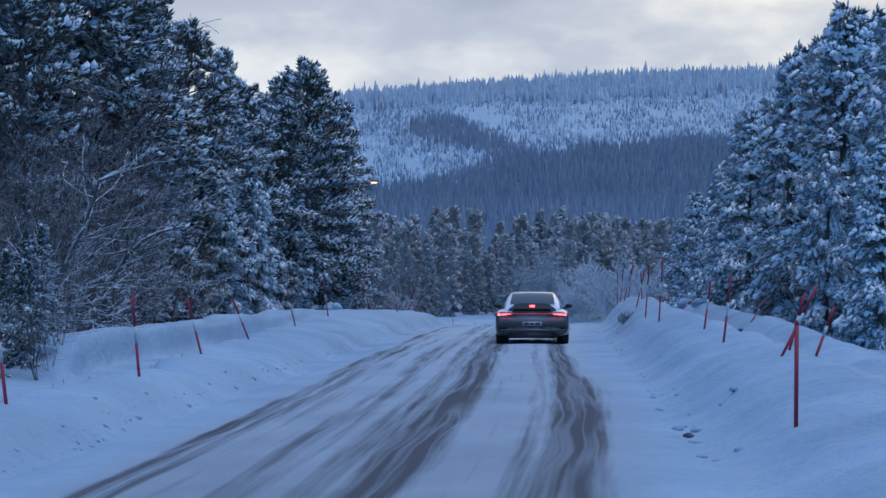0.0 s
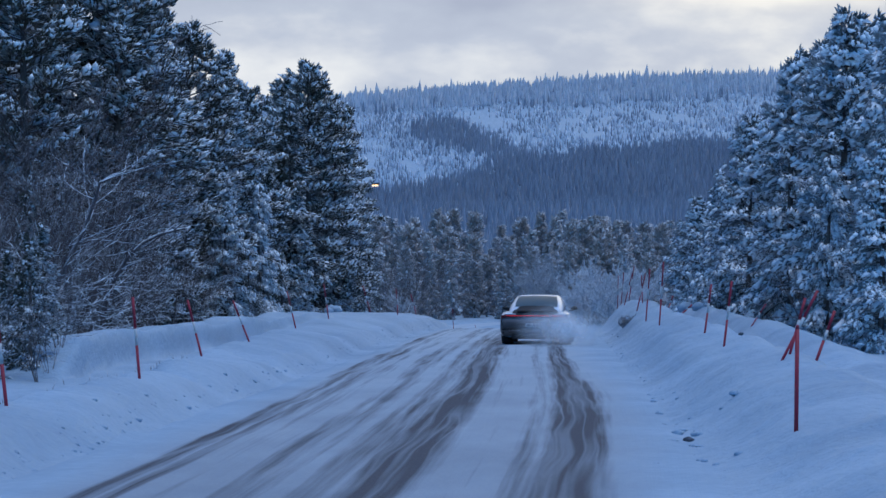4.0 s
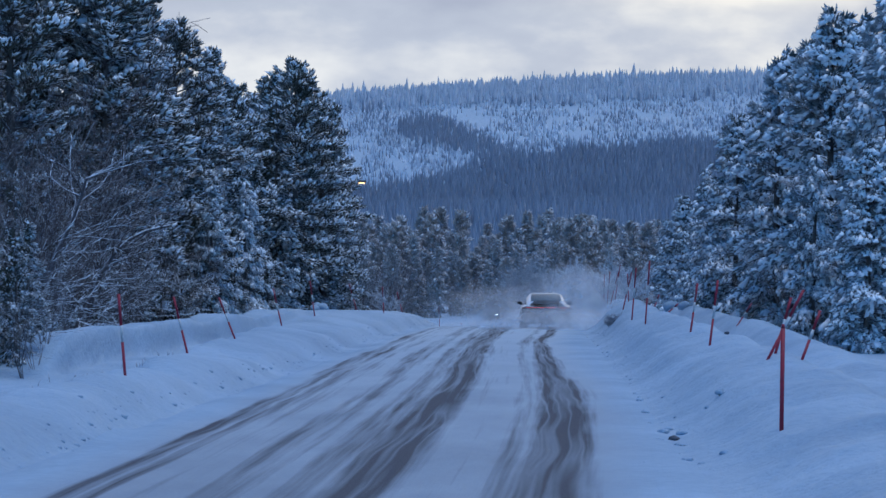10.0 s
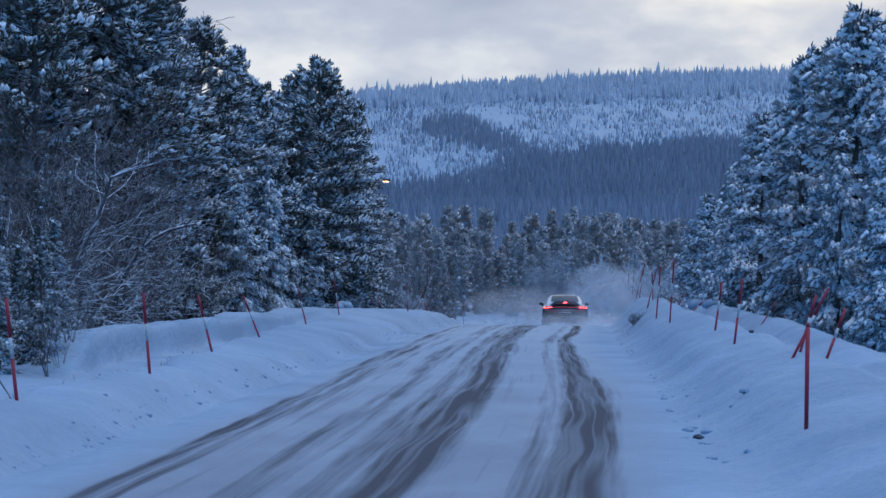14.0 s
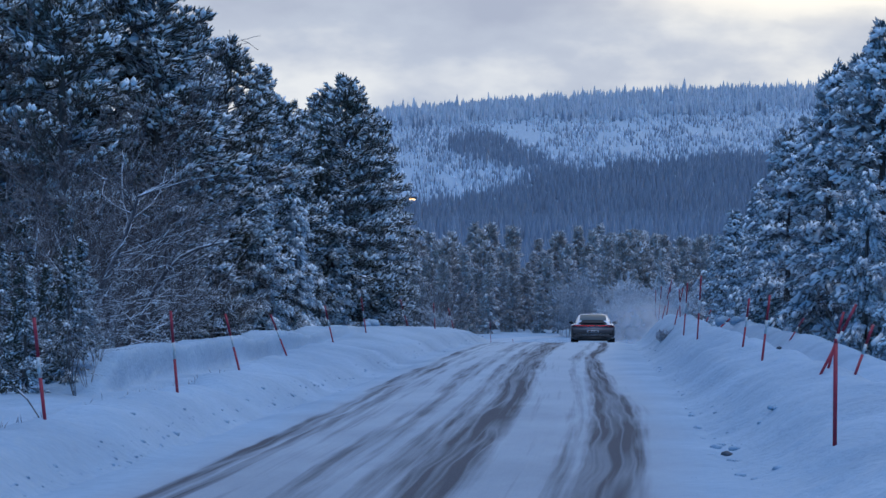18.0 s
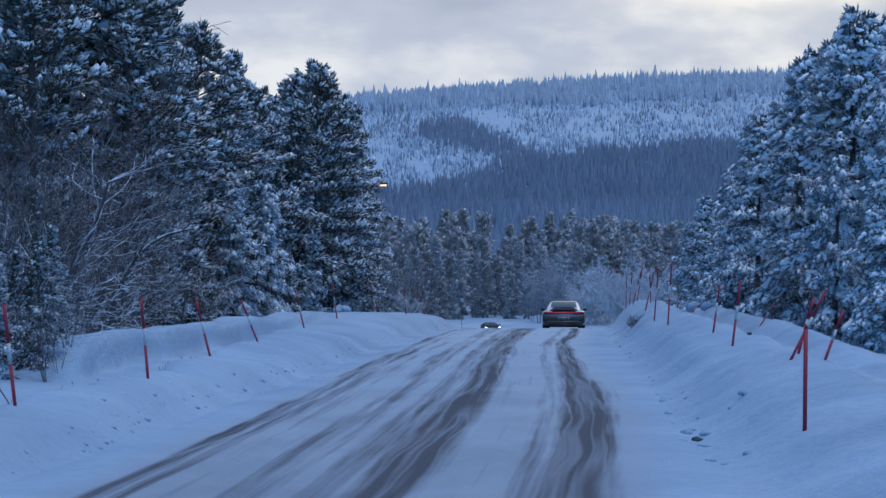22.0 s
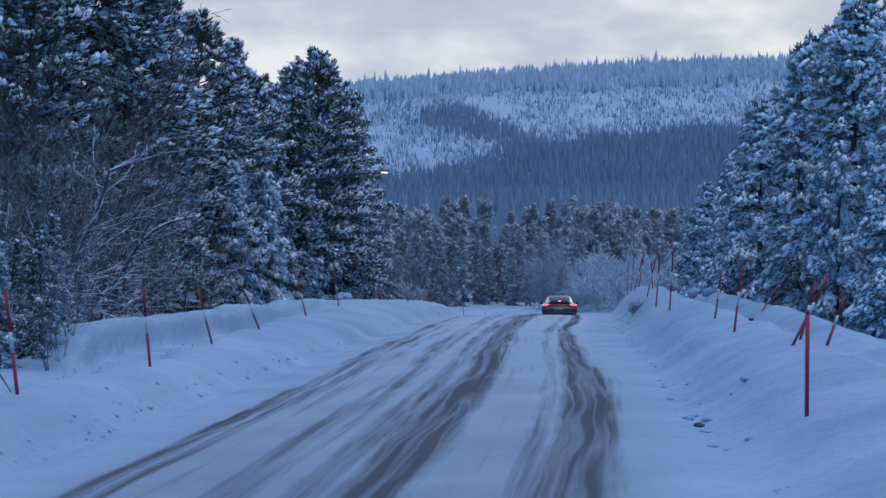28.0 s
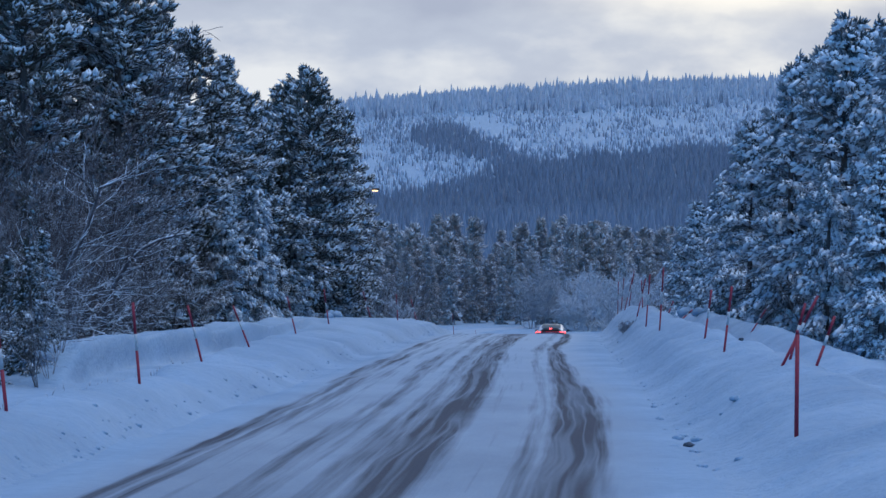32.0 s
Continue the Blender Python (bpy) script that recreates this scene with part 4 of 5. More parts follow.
def wheel(parent, x, y, r, w, name="wheel"):
    """A wheel with tyre, rim and spokes, at its hub in the car's space."""
    side = 1 if x > 0 else -1
    hub = new(name)
    hub.parent = parent
    hub.matrix_basis = pose(x, y, r)
    h = w / 2
    mesh_ob("tyre", *lathe([(r * .68, -h * .9), (r * .9, -h), (r * .985, -h * .8), (r, -h * .5), (r, h * .5), (r * .985, h * .8), (r * .9, h), (r * .68, h * .9), (r * .66, 0), (r * .68, -h * .9)], 28), RUBBER, hub, "black winter tyre")
    bits_v, bits_f, o = [], [], 0
    v, f = lathe([(.001, side * h * .55), (r * .16, side * h * .6), (r * .2, side * h * .3), (r * .2, -side * h * .4)], 20)
    bits_v.append(v); bits_f += f; o += len(v)
    v, f = lathe([(r * .6, side * h * .75), (r * .675, side * h * .9), (r * .675, -side * h * .9), (r * .6, -side * h * .8), (r * .6, side * h * .75)], 24)
    bits_v.append(v); bits_f += [[i + o for i in q] for q in f]; o += len(v)
    for k in range(5):
        v, f = box(side * h * .35 - .015, side * h * .35 + .015, -.03, .03, r * .15, r * .63, .006)
        m = np.array(Matrix.Rotation(k * 2 * math.pi / 5, 3, "X"))
        bits_v.append(v @ m.T); bits_f += [[i + o for i in q] for q in f]; o += len(v)
    mesh_ob("rim", np.concatenate(bits_v), bits_f, ALLOY, hub, "silver five-spoke rim")
    return hub


def interp_rows(table, ys):
    cols = np.array(table, float)
    return [np.interp(ys, cols[:, 0], cols[:, k]) for k in range(1, cols.shape[1])]


def sports_car():
    """A low dark coupe; its tail is at the origin and it faces +y."""
    car = new("sports_car")
    ys = np.array([0, .02, .06, .14, .3, .55, .8, 1.0, 1.25, 1.6, 2.0, 2.5, 3.0, 3.35, 3.6, 3.9, 4.2, 4.4, 4.5, 4.53])
    w, zb, zs, zc = interp_rows([(0, .80, .36, .66, .68), (.02, .86, .28, .72, .74), (.06, .89, .24, .77, .80), (.14, .905, .22, .80, .845), (.3, .915, .2, .83, .90), (.8, .925, .18, .86, .93),
                                 (1.25, .92, .17, .86, .9), (1.8, .885, .16, .83, .86), (2.8, .865, .16, .82, .86), (3.4, .885, .17, .82, .88), (3.9, .88, .18, .76, .78), (4.3, .83, .2, .64, .66),
                                 (4.5, .7, .24, .54, .56), (4.53, .6, .3, .48, .5)], ys)
    sec = [[(0, y, b), (.8 * a, y, b), (.95 * a, y, b + .05), (a, y, b + .16), (a, y, (b + s) / 2 + .04), (.985 * a, y, s - .1), (.94 * a, y, s - .03), (.86 * a, y, s), (.6 * a, y, s + (c - s) * .6), (0, y, c)]
           for y, a, b, s, c in zip(ys, w, zb, zs, zc)]
    mesh_ob("body", *loft(sec), PAINT, car, "glossy dark body dusted with snow")
    ys = np.array([.42, .6, .85, 1.15, 1.5, 1.9, 2.3, 2.6, 2.9, 3.2, 3.5])
    zt, wb, wt = interp_rows([(.42, .90, .70, .60), (.6, .955, .73, .60), (.85, 1.04, .75, .60), (1.15, 1.13, .76, .60), (1.5, 1.215, .77, .585), (1.9, 1.28, .775, .565), (2.3, 1.30, .775, .56), (2.6, 1.285, .77, .57), (2.9, 1.19, .76, .6), (3.2, 1.04, .74, .64), (3.5, .885, .7, .66)], ys)
    sec = [[(0, y, .78), (b, y, .80), (b * .5 + t * .5 + .02, y, .8 + (z - .8) * .55), (t + .01, y, z - .05 * (z - .8) / .5), (t * .86, y, z - .012), (t * .5, y, z), (0, y, z + .004)] for y, z, b, t in zip(ys, zt, wb, wt)]
    mesh_ob("roof", *loft(sec), PAINT_FROST, car, "dark roof pale with snow dust")
    def skin(name, y0, y1, half, lift, mat, label):
        yy = np.linspace(y0, y1, 10)
        z, t = interp_rows(list(zip(np.array([.42, .6, .85, 1.15, 1.5, 1.9, 2.3, 2.6, 2.9, 3.2, 3.5]), zt, wt)), yy)
        u = np.linspace(-1, 1, 9)
        v = [(k * half(y) , y, zz + lift - .012 * abs(k) ** 3) for y, zz in zip(yy, z) for k in u]
        n = len(v)
        v2 = [(a, b, c - .012) for a, b, c in v]
        f = grid_faces(10, 9).tolist()
        mesh_ob(name, np.array(v + v2), f + [[i + n for i in q[::-1]] for q in f], mat, car, label)
    skin("rear_window", .72, 1.78, lambda y: .55 - .06 * max(0, y - 1.0), .006, GLASS, "dark tinted rear window")
    skin("windscreen", 2.68, 3.44, lambda y: .56, .006, GLASS, "dark windscreen")
    for sgn in (1, -1):
        v = np.array([(sgn * (.715 - .10 * q), y, .86 + .30 * q * hgt) for q in (0, 1) for y, hgt in ((1.0, .35), (1.4, .85), (1.9, 1.1), (2.4, 1.12), (2.8, .8), (3.1, .25))])
        v2 = v - np.array([sgn * .03, 0, 0])
        f = [[i, i + 1, i + 7, i + 6] for i in range(5)]
        mesh_ob("side_window", np.concatenate([v, v2]), f + [[i + 12 for i in q[::-1]] for q in f], GLASS, car, "dark side window")
        mr = mesh_ob("side_mirror", *blobs(np.array([[sgn * .925, 2.75, .93]]), [.085], np.array([[1., 0, 0]]), [1.25], np.random.RandomState(4), True, .7), TRIM, car, "black side mirror")
        mesh_ob("mirror_arm", *box(min(sgn * .78, sgn * .9), max(sgn * .78, sgn * .9), 2.72, 2.78, .86, .9), TRIM, mr)
        mesh_ob("tail_lamp", *wedge(sgn, .50, .875, -.035, .03, .748, .772, .70, .778), LENS_RED, car, "dark red tail lamp lens")
        mesh_ob("exhaust_pipe", *lathe([(.05, .0), (.05, -.07), (.042, -.07), (.042, 0)], 14, "z"), ALLOY, car).matrix_basis = pose(sgn * .3, -.02, .235, 90)
        mesh_ob("bumper_vent", *box(min(sgn * .68, sgn * .84), max(sgn * .68, sgn * .84), -.02, .05, .38, .47, .01), TRIM, car, "black vent in the bumper")
    mesh_ob("spoiler", *box(-.46, .46, .08, .34, .87, .893, .01), MATT, car, "black tail spoiler")
    yl = np.linspace(.05, .76, 9)
    zl = np.interp(yl, [.05, .06, .14, .3, .42, .6, .76], [.79, .812, .857, .912, .925, .967, 1.02])
    v = np.array([(k * (.535 + .1 * (.76 - y)), y, z - .035 * abs(k) ** 4) for y, z in zip(yl, zl) for k in np.linspace(-1, 1, 9)])
    mesh_ob("engine_lid", np.concatenate([v, v - np.array([0, 0, .03])]), grid_faces(9, 9).tolist() + (grid_faces(9, 9)[:, ::-1] + 81).tolist(), MATT, car, "black slatted engine lid")
    mesh_ob("strip_housing", *box(-.8, .8, -.036, .03, .735, .80, .01), MATT, car, "matt black band round the light strip")
    mesh_ob("light_strip", *box(-.74, .74, -.042, .03, .759, .768, .004), STRIP, car, "thin glowing red light strip")
    mesh_ob("rear_panel", *box(-.85, .85, -.02, .06, .40, .71, .05), PAINT_CLEAN, car, "dark rear panel")
    mesh_ob("bumper", *box(-.84, .84, -.05, .2, .30, .43, .05), PAINT_CLEAN, car, "dark rear bumper")
    mesh_ob("diffuser", *box(-.6, .6, -.02, .4, .16, .29, .02), TRIM, car, "black rear diffuser")
    plate = mesh_ob("number_plate", *box(-.24, .24, -.035, -.01, .475, .57, .006), PLATE, car, "white number plate with dark bars")
    for x0, x1 in ((-.2, -.08), (-.05, .05), (.08, .2)):
        mesh_ob("plate_bar", *box(x0, x1, -.04, -.033, .497, .548, .002), TRIM, plate)
    for x in (.76, -.76):
        for y in (.98, 3.43):
            wheel(car, x, y, .34, .30 if y < 2 else .26)
    lamps = []
    for sgn in (1, -1):
        lamps.append(mesh_ob("brake_lamp", *wedge(sgn, .52, .85, -.02, .02, .752, .768, .712, .770), BRAKE, car, "bright red brake lamp"))
    lamps.append(mesh_ob("high_brake_lamp", *box(-.065, .065, .12, .16, .93, .975, .008), BRAKE, car, "bright red high brake lamp"))
    return tagged(car, "dark sports coupe dusted with snow, on the icy road", "car"), lamps


def hatchback():
    """A grey oncoming car; its nose is at the origin and it faces +y."""
    car = new("oncoming_car")
    ys = -np.array([0, .03, .12, .4, .8, 1.15, 1.6, 2.2, 2.9, 3.5, 3.95, 4.15, 4.2])[::-1]
    w, zb, zs = interp_rows([(-4.2, .75, .4, .85), (-4.15, .84, .3, .95), (-3.9, .88, .22, .96), (-2.2, .9, .18, .94), (-1.2, .9, .18, .93), (-.8, .9, .18, .90), (-.3, .86, .2, .82), (-.08, .8, .24, .7), (0, .68, .32, .6)], ys)
    sec = [[(0, y, b), (.85 * a, y, b), (.97 * a, y, b + .1), (a, y, (b + s) / 2), (.97 * a, y, s - .08), (.88 * a, y, s), (0, y, s + .03)] for y, a, b, s in zip(ys, w, zb, zs)]
    mesh_ob("body", *loft(sec), PAINT2, car, "dark grey body")
    ys = np.array([-4.1, -3.9, -3.4, -2.6, -2.0, -1.5, -1.1])
    zt, wt = interp_rows([(-4.1, .94, .58), (-3.9, 1.02, .58), (-3.4, 1.13, .58), (-2.6, 1.17, .57), (-2.0, 1.14, .57), (-1.5, 1.04, .62), (-1.1, .91, .68)], ys)
    sec = [[(0, y, .9), (.8, y, .92), (t + .06, y, .92 + (z - .92) * .6), (t, y, z - .04), (t * .8, y, z), (0, y, z + .01)] for y, z, t in zip(ys, zt, wt)]
    mesh_ob("cabin", *loft(sec), PAINT2, car, "grey roof and pillars")
    v = np.array([(k * (.62 - .06 * q), -1.2 - .74 * q, .965 + .18 * q) for q in (0, .5, 1) for k in (-1, -.5, 0, .5, 1)])
    mesh_ob("windscreen", np.concatenate([v, v - np.array([0, .02, .02])]), grid_faces(3, 5).tolist() + (grid_faces(3, 5)[:, ::-1] + 15).tolist(), GLASS, car, "dark windscreen")
    for sgn in (1, -1):
        mesh_ob("headlamp", *blobs(np.array([[sgn * .66, -.06, .68]]), [.075], np.array([[1., 0, 0]]), [1.5], np.random.RandomState(2), True, .7), BEAM, car, "bright white headlamp")
        mesh_ob("side_mirror", *box(min(sgn * .84, sgn * .97), max(sgn * .84, sgn * .97), -1.4, -1.28, .95, 1.07, .03), TRIM, car, "black side mirror")
    mesh_ob("grille", *box(-.42, .42, -.06, .012, .48, .62, .02), TRIM, car, "black grille")
    mesh_ob("bumper", *box(-.74, .74, -.2, .03, .26, .42, .04), PAINT2, car, "grey bumper")
    for x in (.74, -.74):
        for y in (-.8, -3.35):
            wheel(car, x, y, .31, .2)
    return tagged(car, "grey oncoming car with its headlamps lit", "car")


SPORTS, BRAKES = sports_car()
ONCOMING = hatchback()


# ------------------------------------------------------------------ street lamp
def street_lamp():
    steel = plain("dark_steel", (0.07, 0.072, 0.078), .6, .3)
    d = 123.0
    x, top = spot(629, d), 1.6 + (500 - 327) / 4033.3 * d
    g = gz(x, d)
    post = new("street_lamp")
    post.matrix_basis = pose(x, d, g)
    h = top - g
    mesh_ob("post", *rod(.085, .055, -.2, h, 14), steel, post, "dark steel post")
    reach = (651 - 629) / 4033.3 * d
    arm = mesh_ob("arm", *rod(.035, .03, 0, reach + .1, 10), steel, post, "thin steel arm")
    arm.matrix_basis = pose(0, 0, h - .05, 0, 77, 0)
    head = mesh_ob("lantern", *box(reach, reach + .62, -.14, .14, h + .14, h + .26, .05), steel, post, "grey lantern housing")
    mesh_ob("lit_lens", *box(reach + .16, reach + .5, -.1, .1, h + .08, h + .15, .025), Mat("warm_lamp_glow").color((.9, .7, .4)).glow((1.0, .5, .15), 1.5).m, head, "warm glowing lamp")
    tagged(post, "grey street lamp with a warm light among pines", "street lamp")


street_lamp()


# ------------------------------------------------------------------ small things on the snow
def crumbs():
    r = np.random.RandomState(5)
    n = 1500
    y = 15 + 75 * r.uniform(0, 1, n) ** 1.6
    left = r.uniform(0, 1, n) < .66
    u = np.where(left, np.interp(y, [15, 33, 57, 80], [-3.5, -3.6, -4.0, -3.7]) + r.normal(-.12, .15, n), np.interp(y, [10, 22, 34, 46, 60, 80, 100], [1.7, 1.85, 1.85, 1.85, 1.9, 2.15, 2.5]) + r.normal(.12, .16, n))
    x = lane(y) + u
    p = np.column_stack([x, y, ground_z(x, y) - .009])
    v, f = blobs(p, .018 * np.minimum(r.lognormal(0, .5, n), 2.8), r.normal(0, 1, (n, 3)) * np.array([1, 1, .1]), r.uniform(1, 1.6, n), r, True, .6)
    tagged(mesh_ob("snow_crumbs", v, f, SNOW), "small crumbs of ploughed snow along the bank toes", "snow", kind="stuff")
    n = 200
    y = r.uniform(19, 36, n)
    x = lane(y) + np.interp(y, [15, 28, 40], [-4.6, -4.7, -5.3]) + r.normal(-.12, .12, n)
    p = np.column_stack([x, y, ground_z(x, y) - .03])
    v, f = spindles(p, np.column_stack([r.normal(0, .4, n), r.normal(0, .4, n), np.ones(n)]), r.uniform(.06, .2, n), np.full(n, .003), 3)
    tagged(mesh_ob("dry_grass", v, f, TWIG), "dry grass tips sticking through the bank", "grass", kind="stuff")
    clod_dark = plain("dirty_ice", (0.05, 0.06, 0.08), .7, 0, .6, 18)
    for px, py, s, mat in ((1216, 776, .055, clod_dark), (1180, 780, .06, None), (1196, 764, .06, None), (1168, 730, .05, None), (1232, 766, .05, None), (1207, 758, .04, None), (1176, 748, .04, None), (1190, 790, .035, clod_dark), (1228, 786, .04, None), (1242, 812, .04, None), (1158, 706, .05, None), (1164, 822, .06, None), (1302, 692, .05, None), (1310, 586, .04, clod_dark), (590, 545, .30, None), (1212, 530, .32, None), (1240, 530, .28, None)):
        x, d, g = seat(px, py)
        c = mesh_ob("snow_clod", *blobs(np.zeros((5, 3)) + r.normal(0, .45, (5, 3)) * np.array([1, 1, .25]) * s, s * r.uniform(.5, 1, 5), r.normal(0, 1, (5, 3)) * np.array([1, 1, .2]), r.uniform(1, 1.4, 5), r, True, .75), mat or SNOW)
        c.matrix_basis = pose(x, d, g + s * .2)
        tagged(c, "dirty grey lump of ice at the bank" if mat else "lump of ploughed snow on the bank", "snow lump", "snow lumps")


crumbs()
x0, x1 = spot(-40, 24), spot(18, 24)
g = gz(x1, 24)
path = np.array([(x0, 24.1, g + .42), (x0 + .12, 24, g + .33), (x1 - .12, 24, g + .17), (x1, 24, g - .02)])
tagged(mesh_ob("fallen_twig", *tubes(path[:-1], path[1:], [.012, .01, .008], [.01, .008, .005], 6), TWIG), "bare dark twig bent down to the snow bank", "twig")
TUFT = shrub(71, .22, .5, 18, 2, bark_material("frosted_tuft", (0.07, 0.07, 0.085), (0.22, 0.23, 0.26), .25), "twig_tuft", .7, .03, .006)
x, d, g = seat(1108, 568)
TUFT.matrix_basis = pose(x, d, g - .03)
tagged(TUFT, "small frosted tuft of twigs on the bank", "bush")


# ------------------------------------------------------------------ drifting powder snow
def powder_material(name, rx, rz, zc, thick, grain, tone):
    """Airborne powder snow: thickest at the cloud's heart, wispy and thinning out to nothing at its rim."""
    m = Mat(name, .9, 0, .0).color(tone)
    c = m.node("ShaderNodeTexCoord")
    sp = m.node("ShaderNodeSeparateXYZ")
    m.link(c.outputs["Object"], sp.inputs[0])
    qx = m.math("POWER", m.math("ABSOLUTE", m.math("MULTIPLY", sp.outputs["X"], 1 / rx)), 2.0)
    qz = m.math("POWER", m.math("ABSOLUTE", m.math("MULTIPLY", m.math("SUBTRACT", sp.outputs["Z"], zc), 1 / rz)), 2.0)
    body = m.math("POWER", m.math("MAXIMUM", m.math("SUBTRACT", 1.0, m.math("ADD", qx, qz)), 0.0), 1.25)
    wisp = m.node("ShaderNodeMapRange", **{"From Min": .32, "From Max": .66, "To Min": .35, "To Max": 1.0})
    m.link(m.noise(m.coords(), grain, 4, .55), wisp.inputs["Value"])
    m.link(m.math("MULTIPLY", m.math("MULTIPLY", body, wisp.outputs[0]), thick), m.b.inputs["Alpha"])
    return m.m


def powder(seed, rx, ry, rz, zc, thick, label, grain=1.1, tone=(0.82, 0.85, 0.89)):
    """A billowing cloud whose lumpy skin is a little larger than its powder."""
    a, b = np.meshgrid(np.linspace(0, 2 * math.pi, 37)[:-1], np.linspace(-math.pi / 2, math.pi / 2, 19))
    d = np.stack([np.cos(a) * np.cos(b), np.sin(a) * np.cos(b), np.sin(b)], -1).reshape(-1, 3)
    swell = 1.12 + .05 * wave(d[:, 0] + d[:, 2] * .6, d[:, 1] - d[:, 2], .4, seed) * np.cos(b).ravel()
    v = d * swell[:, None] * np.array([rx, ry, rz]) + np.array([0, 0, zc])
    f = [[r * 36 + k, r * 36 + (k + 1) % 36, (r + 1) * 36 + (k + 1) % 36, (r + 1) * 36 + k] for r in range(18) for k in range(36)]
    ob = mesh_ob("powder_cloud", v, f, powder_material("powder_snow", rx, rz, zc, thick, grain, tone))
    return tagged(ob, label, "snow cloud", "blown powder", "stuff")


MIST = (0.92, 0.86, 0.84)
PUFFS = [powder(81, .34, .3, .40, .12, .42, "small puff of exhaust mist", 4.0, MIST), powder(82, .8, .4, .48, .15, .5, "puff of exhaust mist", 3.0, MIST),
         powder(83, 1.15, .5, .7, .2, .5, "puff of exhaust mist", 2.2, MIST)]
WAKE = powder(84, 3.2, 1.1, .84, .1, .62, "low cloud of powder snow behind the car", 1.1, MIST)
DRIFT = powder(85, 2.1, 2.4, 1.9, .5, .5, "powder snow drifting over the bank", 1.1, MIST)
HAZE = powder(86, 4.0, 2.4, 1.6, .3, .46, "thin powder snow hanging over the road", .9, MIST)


# ------------------------------------------------------------------ what moves
def motions():
    # the coupe: seconds, distance ahead, sideways place
    T = [0, 1, 2, 3, 4, 5, 6, 7, 8, 9, 10, 11, 12, 13, 14, 15.5, 17, 19, 21, 23, 24, 25, 26.5, 28, 29, 30, 31, 32]
    D = [56.4, 56.45, 56.6, 57.5, 58.9, 60.6, 62.9, 66.6, 71.8, 77.3, 81.3, 84.2, 86.4, 88.3, 90, 92, 93.4, 94.7, 96.2, 98.4, 100.9, 104, 110, 116.6, 121.5, 125.5, 128.6, 131]
    X = [2.205, 2.20, 2.20, 2.24, 2.36, 2.52, 2.74, 3.22, 3.79, 4.11, 4.18, 4.25, 4.27, 4.4, 4.4, 4.5, 4.6, 4.63, 4.74, 4.82, 4.96, 5.05, 5.25, 5.42, 5.62, 5.77, 5.93, 6.14]
    rows = []
    for i, (t, d, x) in enumerate(zip(T, D, X)):
        slope = math.degrees(math.atan2(float(road_z(d + 3.4)) - float(road_z(d + 1)), 2.4))
        a, b = max(0, i - 1), min(len(T) - 1, i + 1)
        yaw = -math.degrees(math.atan2(X[b] - X[a], max(.4, D[b] - D[a]))) if 3 <= t else -2.6
        rows.append((t, pose(x, d, float(road_z(d + 1)) + .012, slope, 0, max(-6.5, yaw))))
    walk(SPORTS, rows)
    # brake lamps come forward behind their lenses when the driver brakes
    lit = [(0, 1), (.2, 1), (.3, 0), (11.5, 0), (11.7, 1), (17.7, 1), (17.8, 0), (27.6, 0), (27.75, 1), (32, 1)]
    for lamp in BRAKES[:2]:
        walk(lamp, [(t, pose(0, -.028 if on else .045, 0)) for t, on in lit])
    walk(BRAKES[2], [(t, pose(0, 0 if on else .2, 0 if on else -.24)) for t, on in lit])
    # oncoming car
    T2 = [0, 8, 9.5, 10, 11, 12, 13, 14, 15, 16.5, 18, 19, 21, 24, 25.5, 28, 32]
    D2 = [340, 283, 271.5, 268, 262, 258, 254, 250.5, 248, 245, 242, 240, 236, 230, 226, 215, 200]
    X2 = [42, 19, 10.8, 7.2, 4.2, 1.85, .2, -.93, -2.0, -2.4, -.6, 1.37, 3.3, 6.2, 7.2, 8.0, 8.8]
    rows2 = []
    for i, (t, d, x) in enumerate(zip(T2, D2, X2)):
        a, b = max(0, i - 1), min(len(T2) - 1, i + 1)
        yaw = math.degrees(math.atan2(-(X2[b] - X2[a]), D2[b] - D2[a]))
        rows2.append((t, pose(x, d, float(road_z(d)) + .03, 0, 0, max(175, yaw) if yaw > 0 else min(-175, yaw) + 360)))
    walk(ONCOMING, rows2)
    walk(cloud_sky, [(0, pose(0, 0, 0)), (16, pose(-40, 0, 2)), (32, pose(-80, 0, 0))])
    # wheels roll
    for car, tt, dd, r in ((SPORTS, T, D, .34), (ONCOMING, T2, D2, .31)):
        run = np.abs(np.cumsum(np.diff(dd, prepend=dd[0])))
        stops = np.arange(0, run[-1], r * 1.25)
        times = np.interp(stops, run, tt)
        for hub in [o for o in car.children if o.name.startswith("wheel")]:
            at = hub.matrix_basis.translation.copy()
            keyed, last = [(0, pose(*at))], 0.0
            for s, t in zip(stops[1:], times[1:]):
                if round(t * FPS) > round(last * FPS) and t < 31.9:
                    keyed.append((t, pose(*at, -math.degrees(s / r))))
                    last = t
            keyed.append((32, pose(*at, -math.degrees(run[-1] / r))))
            walk(hub, keyed)
    # powder snow: each cloud lies in the snow until it is thrown up, then drifts and settles
    g = lambda x, y, up: pose(x, y, float(road_z(y)) + up)
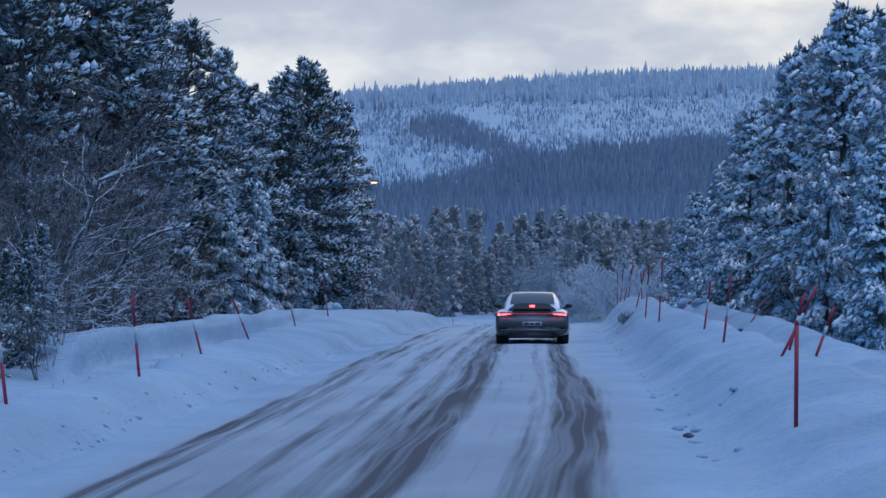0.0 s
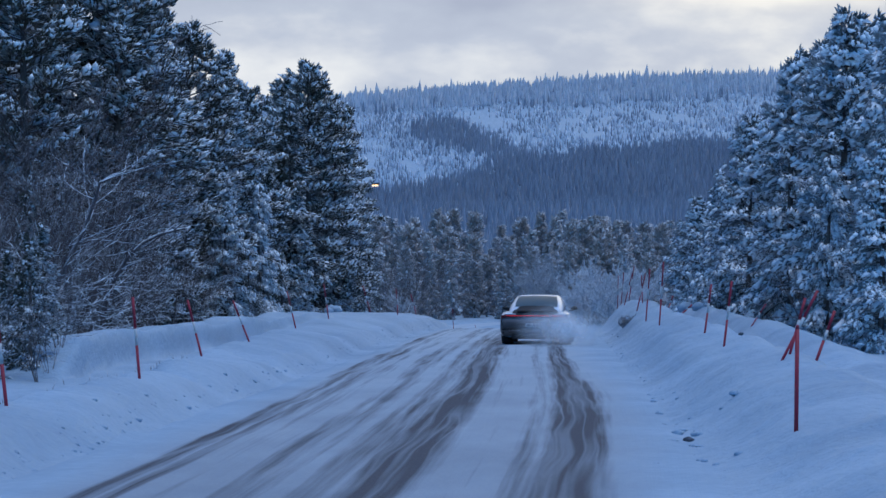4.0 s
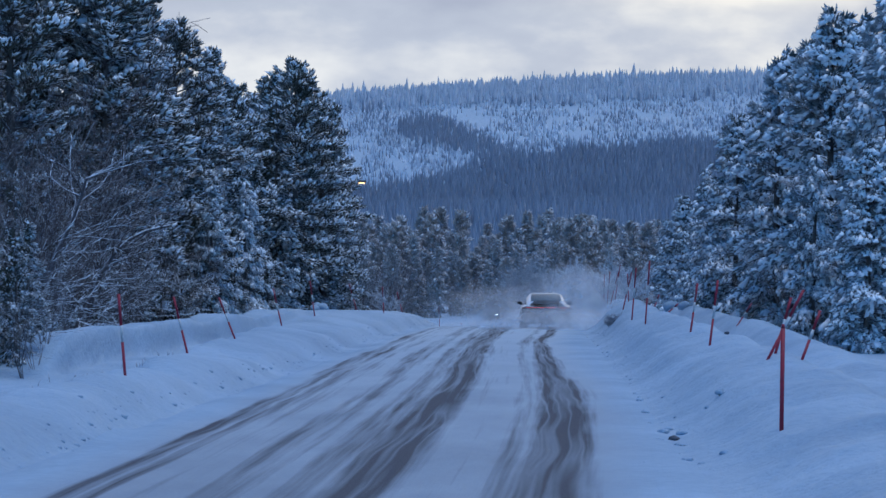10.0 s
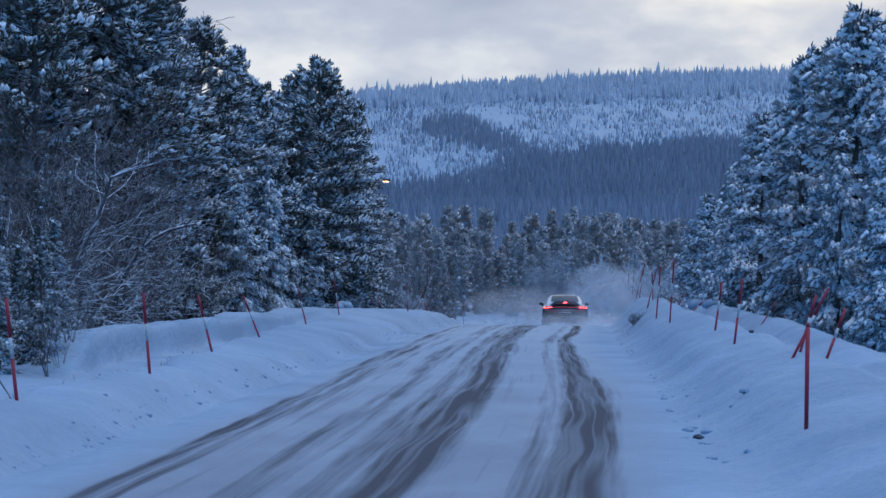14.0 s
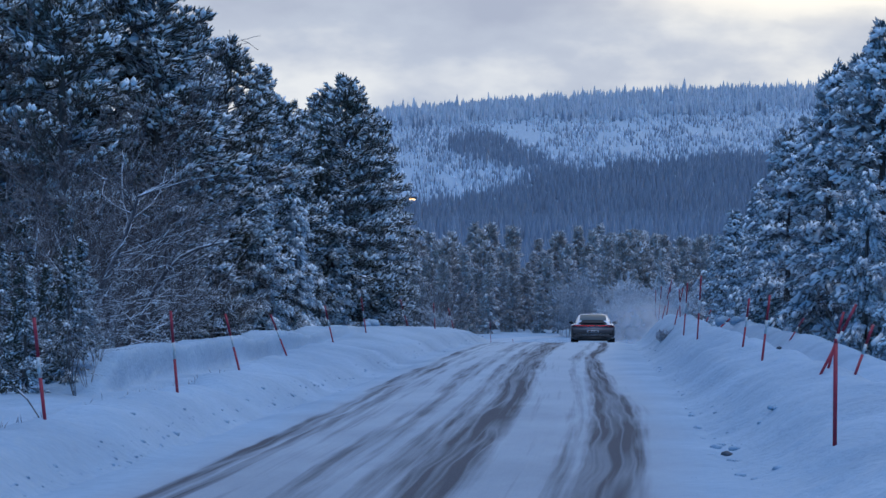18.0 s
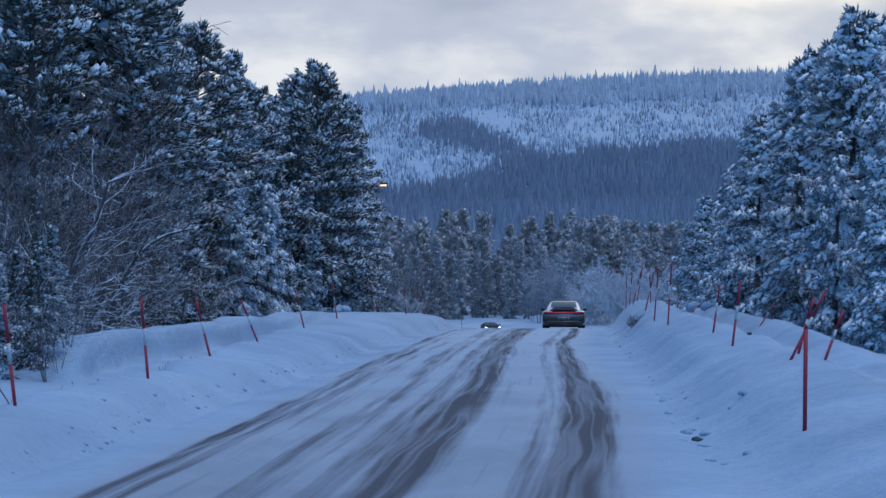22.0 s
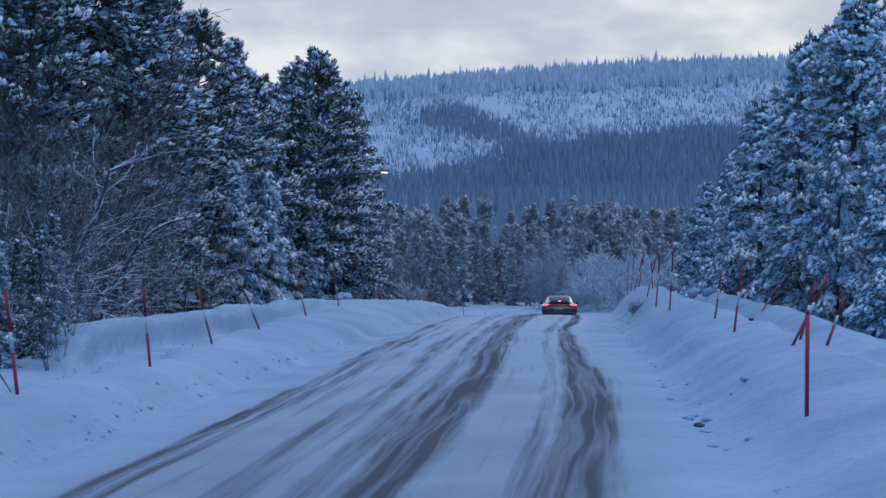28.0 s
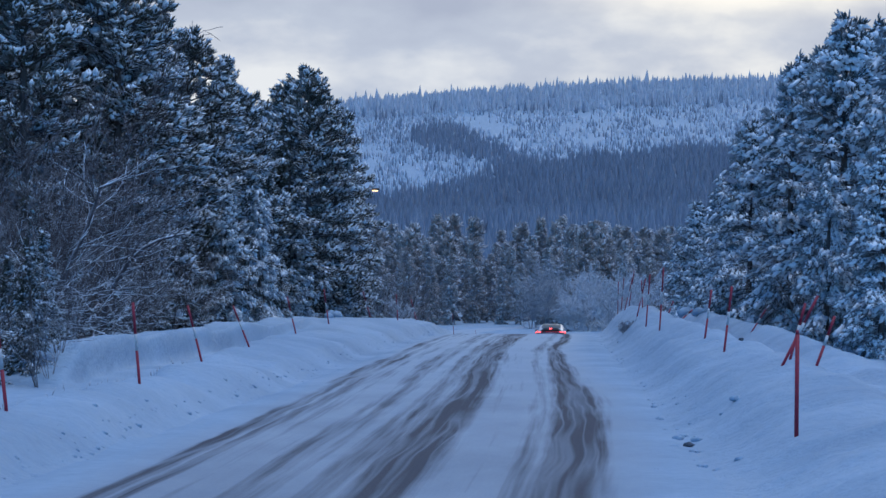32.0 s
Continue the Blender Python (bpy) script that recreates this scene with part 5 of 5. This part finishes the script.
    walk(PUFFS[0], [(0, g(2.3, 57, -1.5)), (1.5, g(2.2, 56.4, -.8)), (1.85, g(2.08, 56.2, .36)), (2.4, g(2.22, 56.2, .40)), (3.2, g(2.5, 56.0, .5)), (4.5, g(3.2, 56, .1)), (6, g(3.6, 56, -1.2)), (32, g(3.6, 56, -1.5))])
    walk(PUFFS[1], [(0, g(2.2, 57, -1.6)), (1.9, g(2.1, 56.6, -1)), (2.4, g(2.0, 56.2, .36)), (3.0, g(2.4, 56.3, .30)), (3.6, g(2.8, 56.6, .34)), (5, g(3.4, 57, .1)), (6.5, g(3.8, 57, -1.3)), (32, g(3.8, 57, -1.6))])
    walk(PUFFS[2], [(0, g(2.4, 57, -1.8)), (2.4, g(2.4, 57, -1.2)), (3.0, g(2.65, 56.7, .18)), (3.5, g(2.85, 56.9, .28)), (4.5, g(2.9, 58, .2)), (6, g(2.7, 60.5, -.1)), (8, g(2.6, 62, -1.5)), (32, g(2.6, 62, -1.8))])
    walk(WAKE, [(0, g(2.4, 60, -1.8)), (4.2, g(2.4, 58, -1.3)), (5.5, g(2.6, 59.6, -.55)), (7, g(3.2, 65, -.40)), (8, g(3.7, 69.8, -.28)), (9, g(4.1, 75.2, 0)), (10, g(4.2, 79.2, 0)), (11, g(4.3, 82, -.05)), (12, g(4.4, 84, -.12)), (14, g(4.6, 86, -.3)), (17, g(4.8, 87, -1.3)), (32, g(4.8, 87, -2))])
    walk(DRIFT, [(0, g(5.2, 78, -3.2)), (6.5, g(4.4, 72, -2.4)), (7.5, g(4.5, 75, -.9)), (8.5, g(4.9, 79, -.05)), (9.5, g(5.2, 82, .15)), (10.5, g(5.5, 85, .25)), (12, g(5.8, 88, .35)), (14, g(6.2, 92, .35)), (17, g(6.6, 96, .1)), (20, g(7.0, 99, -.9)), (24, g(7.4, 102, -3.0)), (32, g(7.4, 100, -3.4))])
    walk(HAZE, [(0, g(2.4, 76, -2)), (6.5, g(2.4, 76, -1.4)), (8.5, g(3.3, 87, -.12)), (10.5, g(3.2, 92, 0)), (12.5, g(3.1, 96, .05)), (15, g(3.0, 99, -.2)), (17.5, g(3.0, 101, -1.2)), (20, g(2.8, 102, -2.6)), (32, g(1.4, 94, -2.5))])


motions()
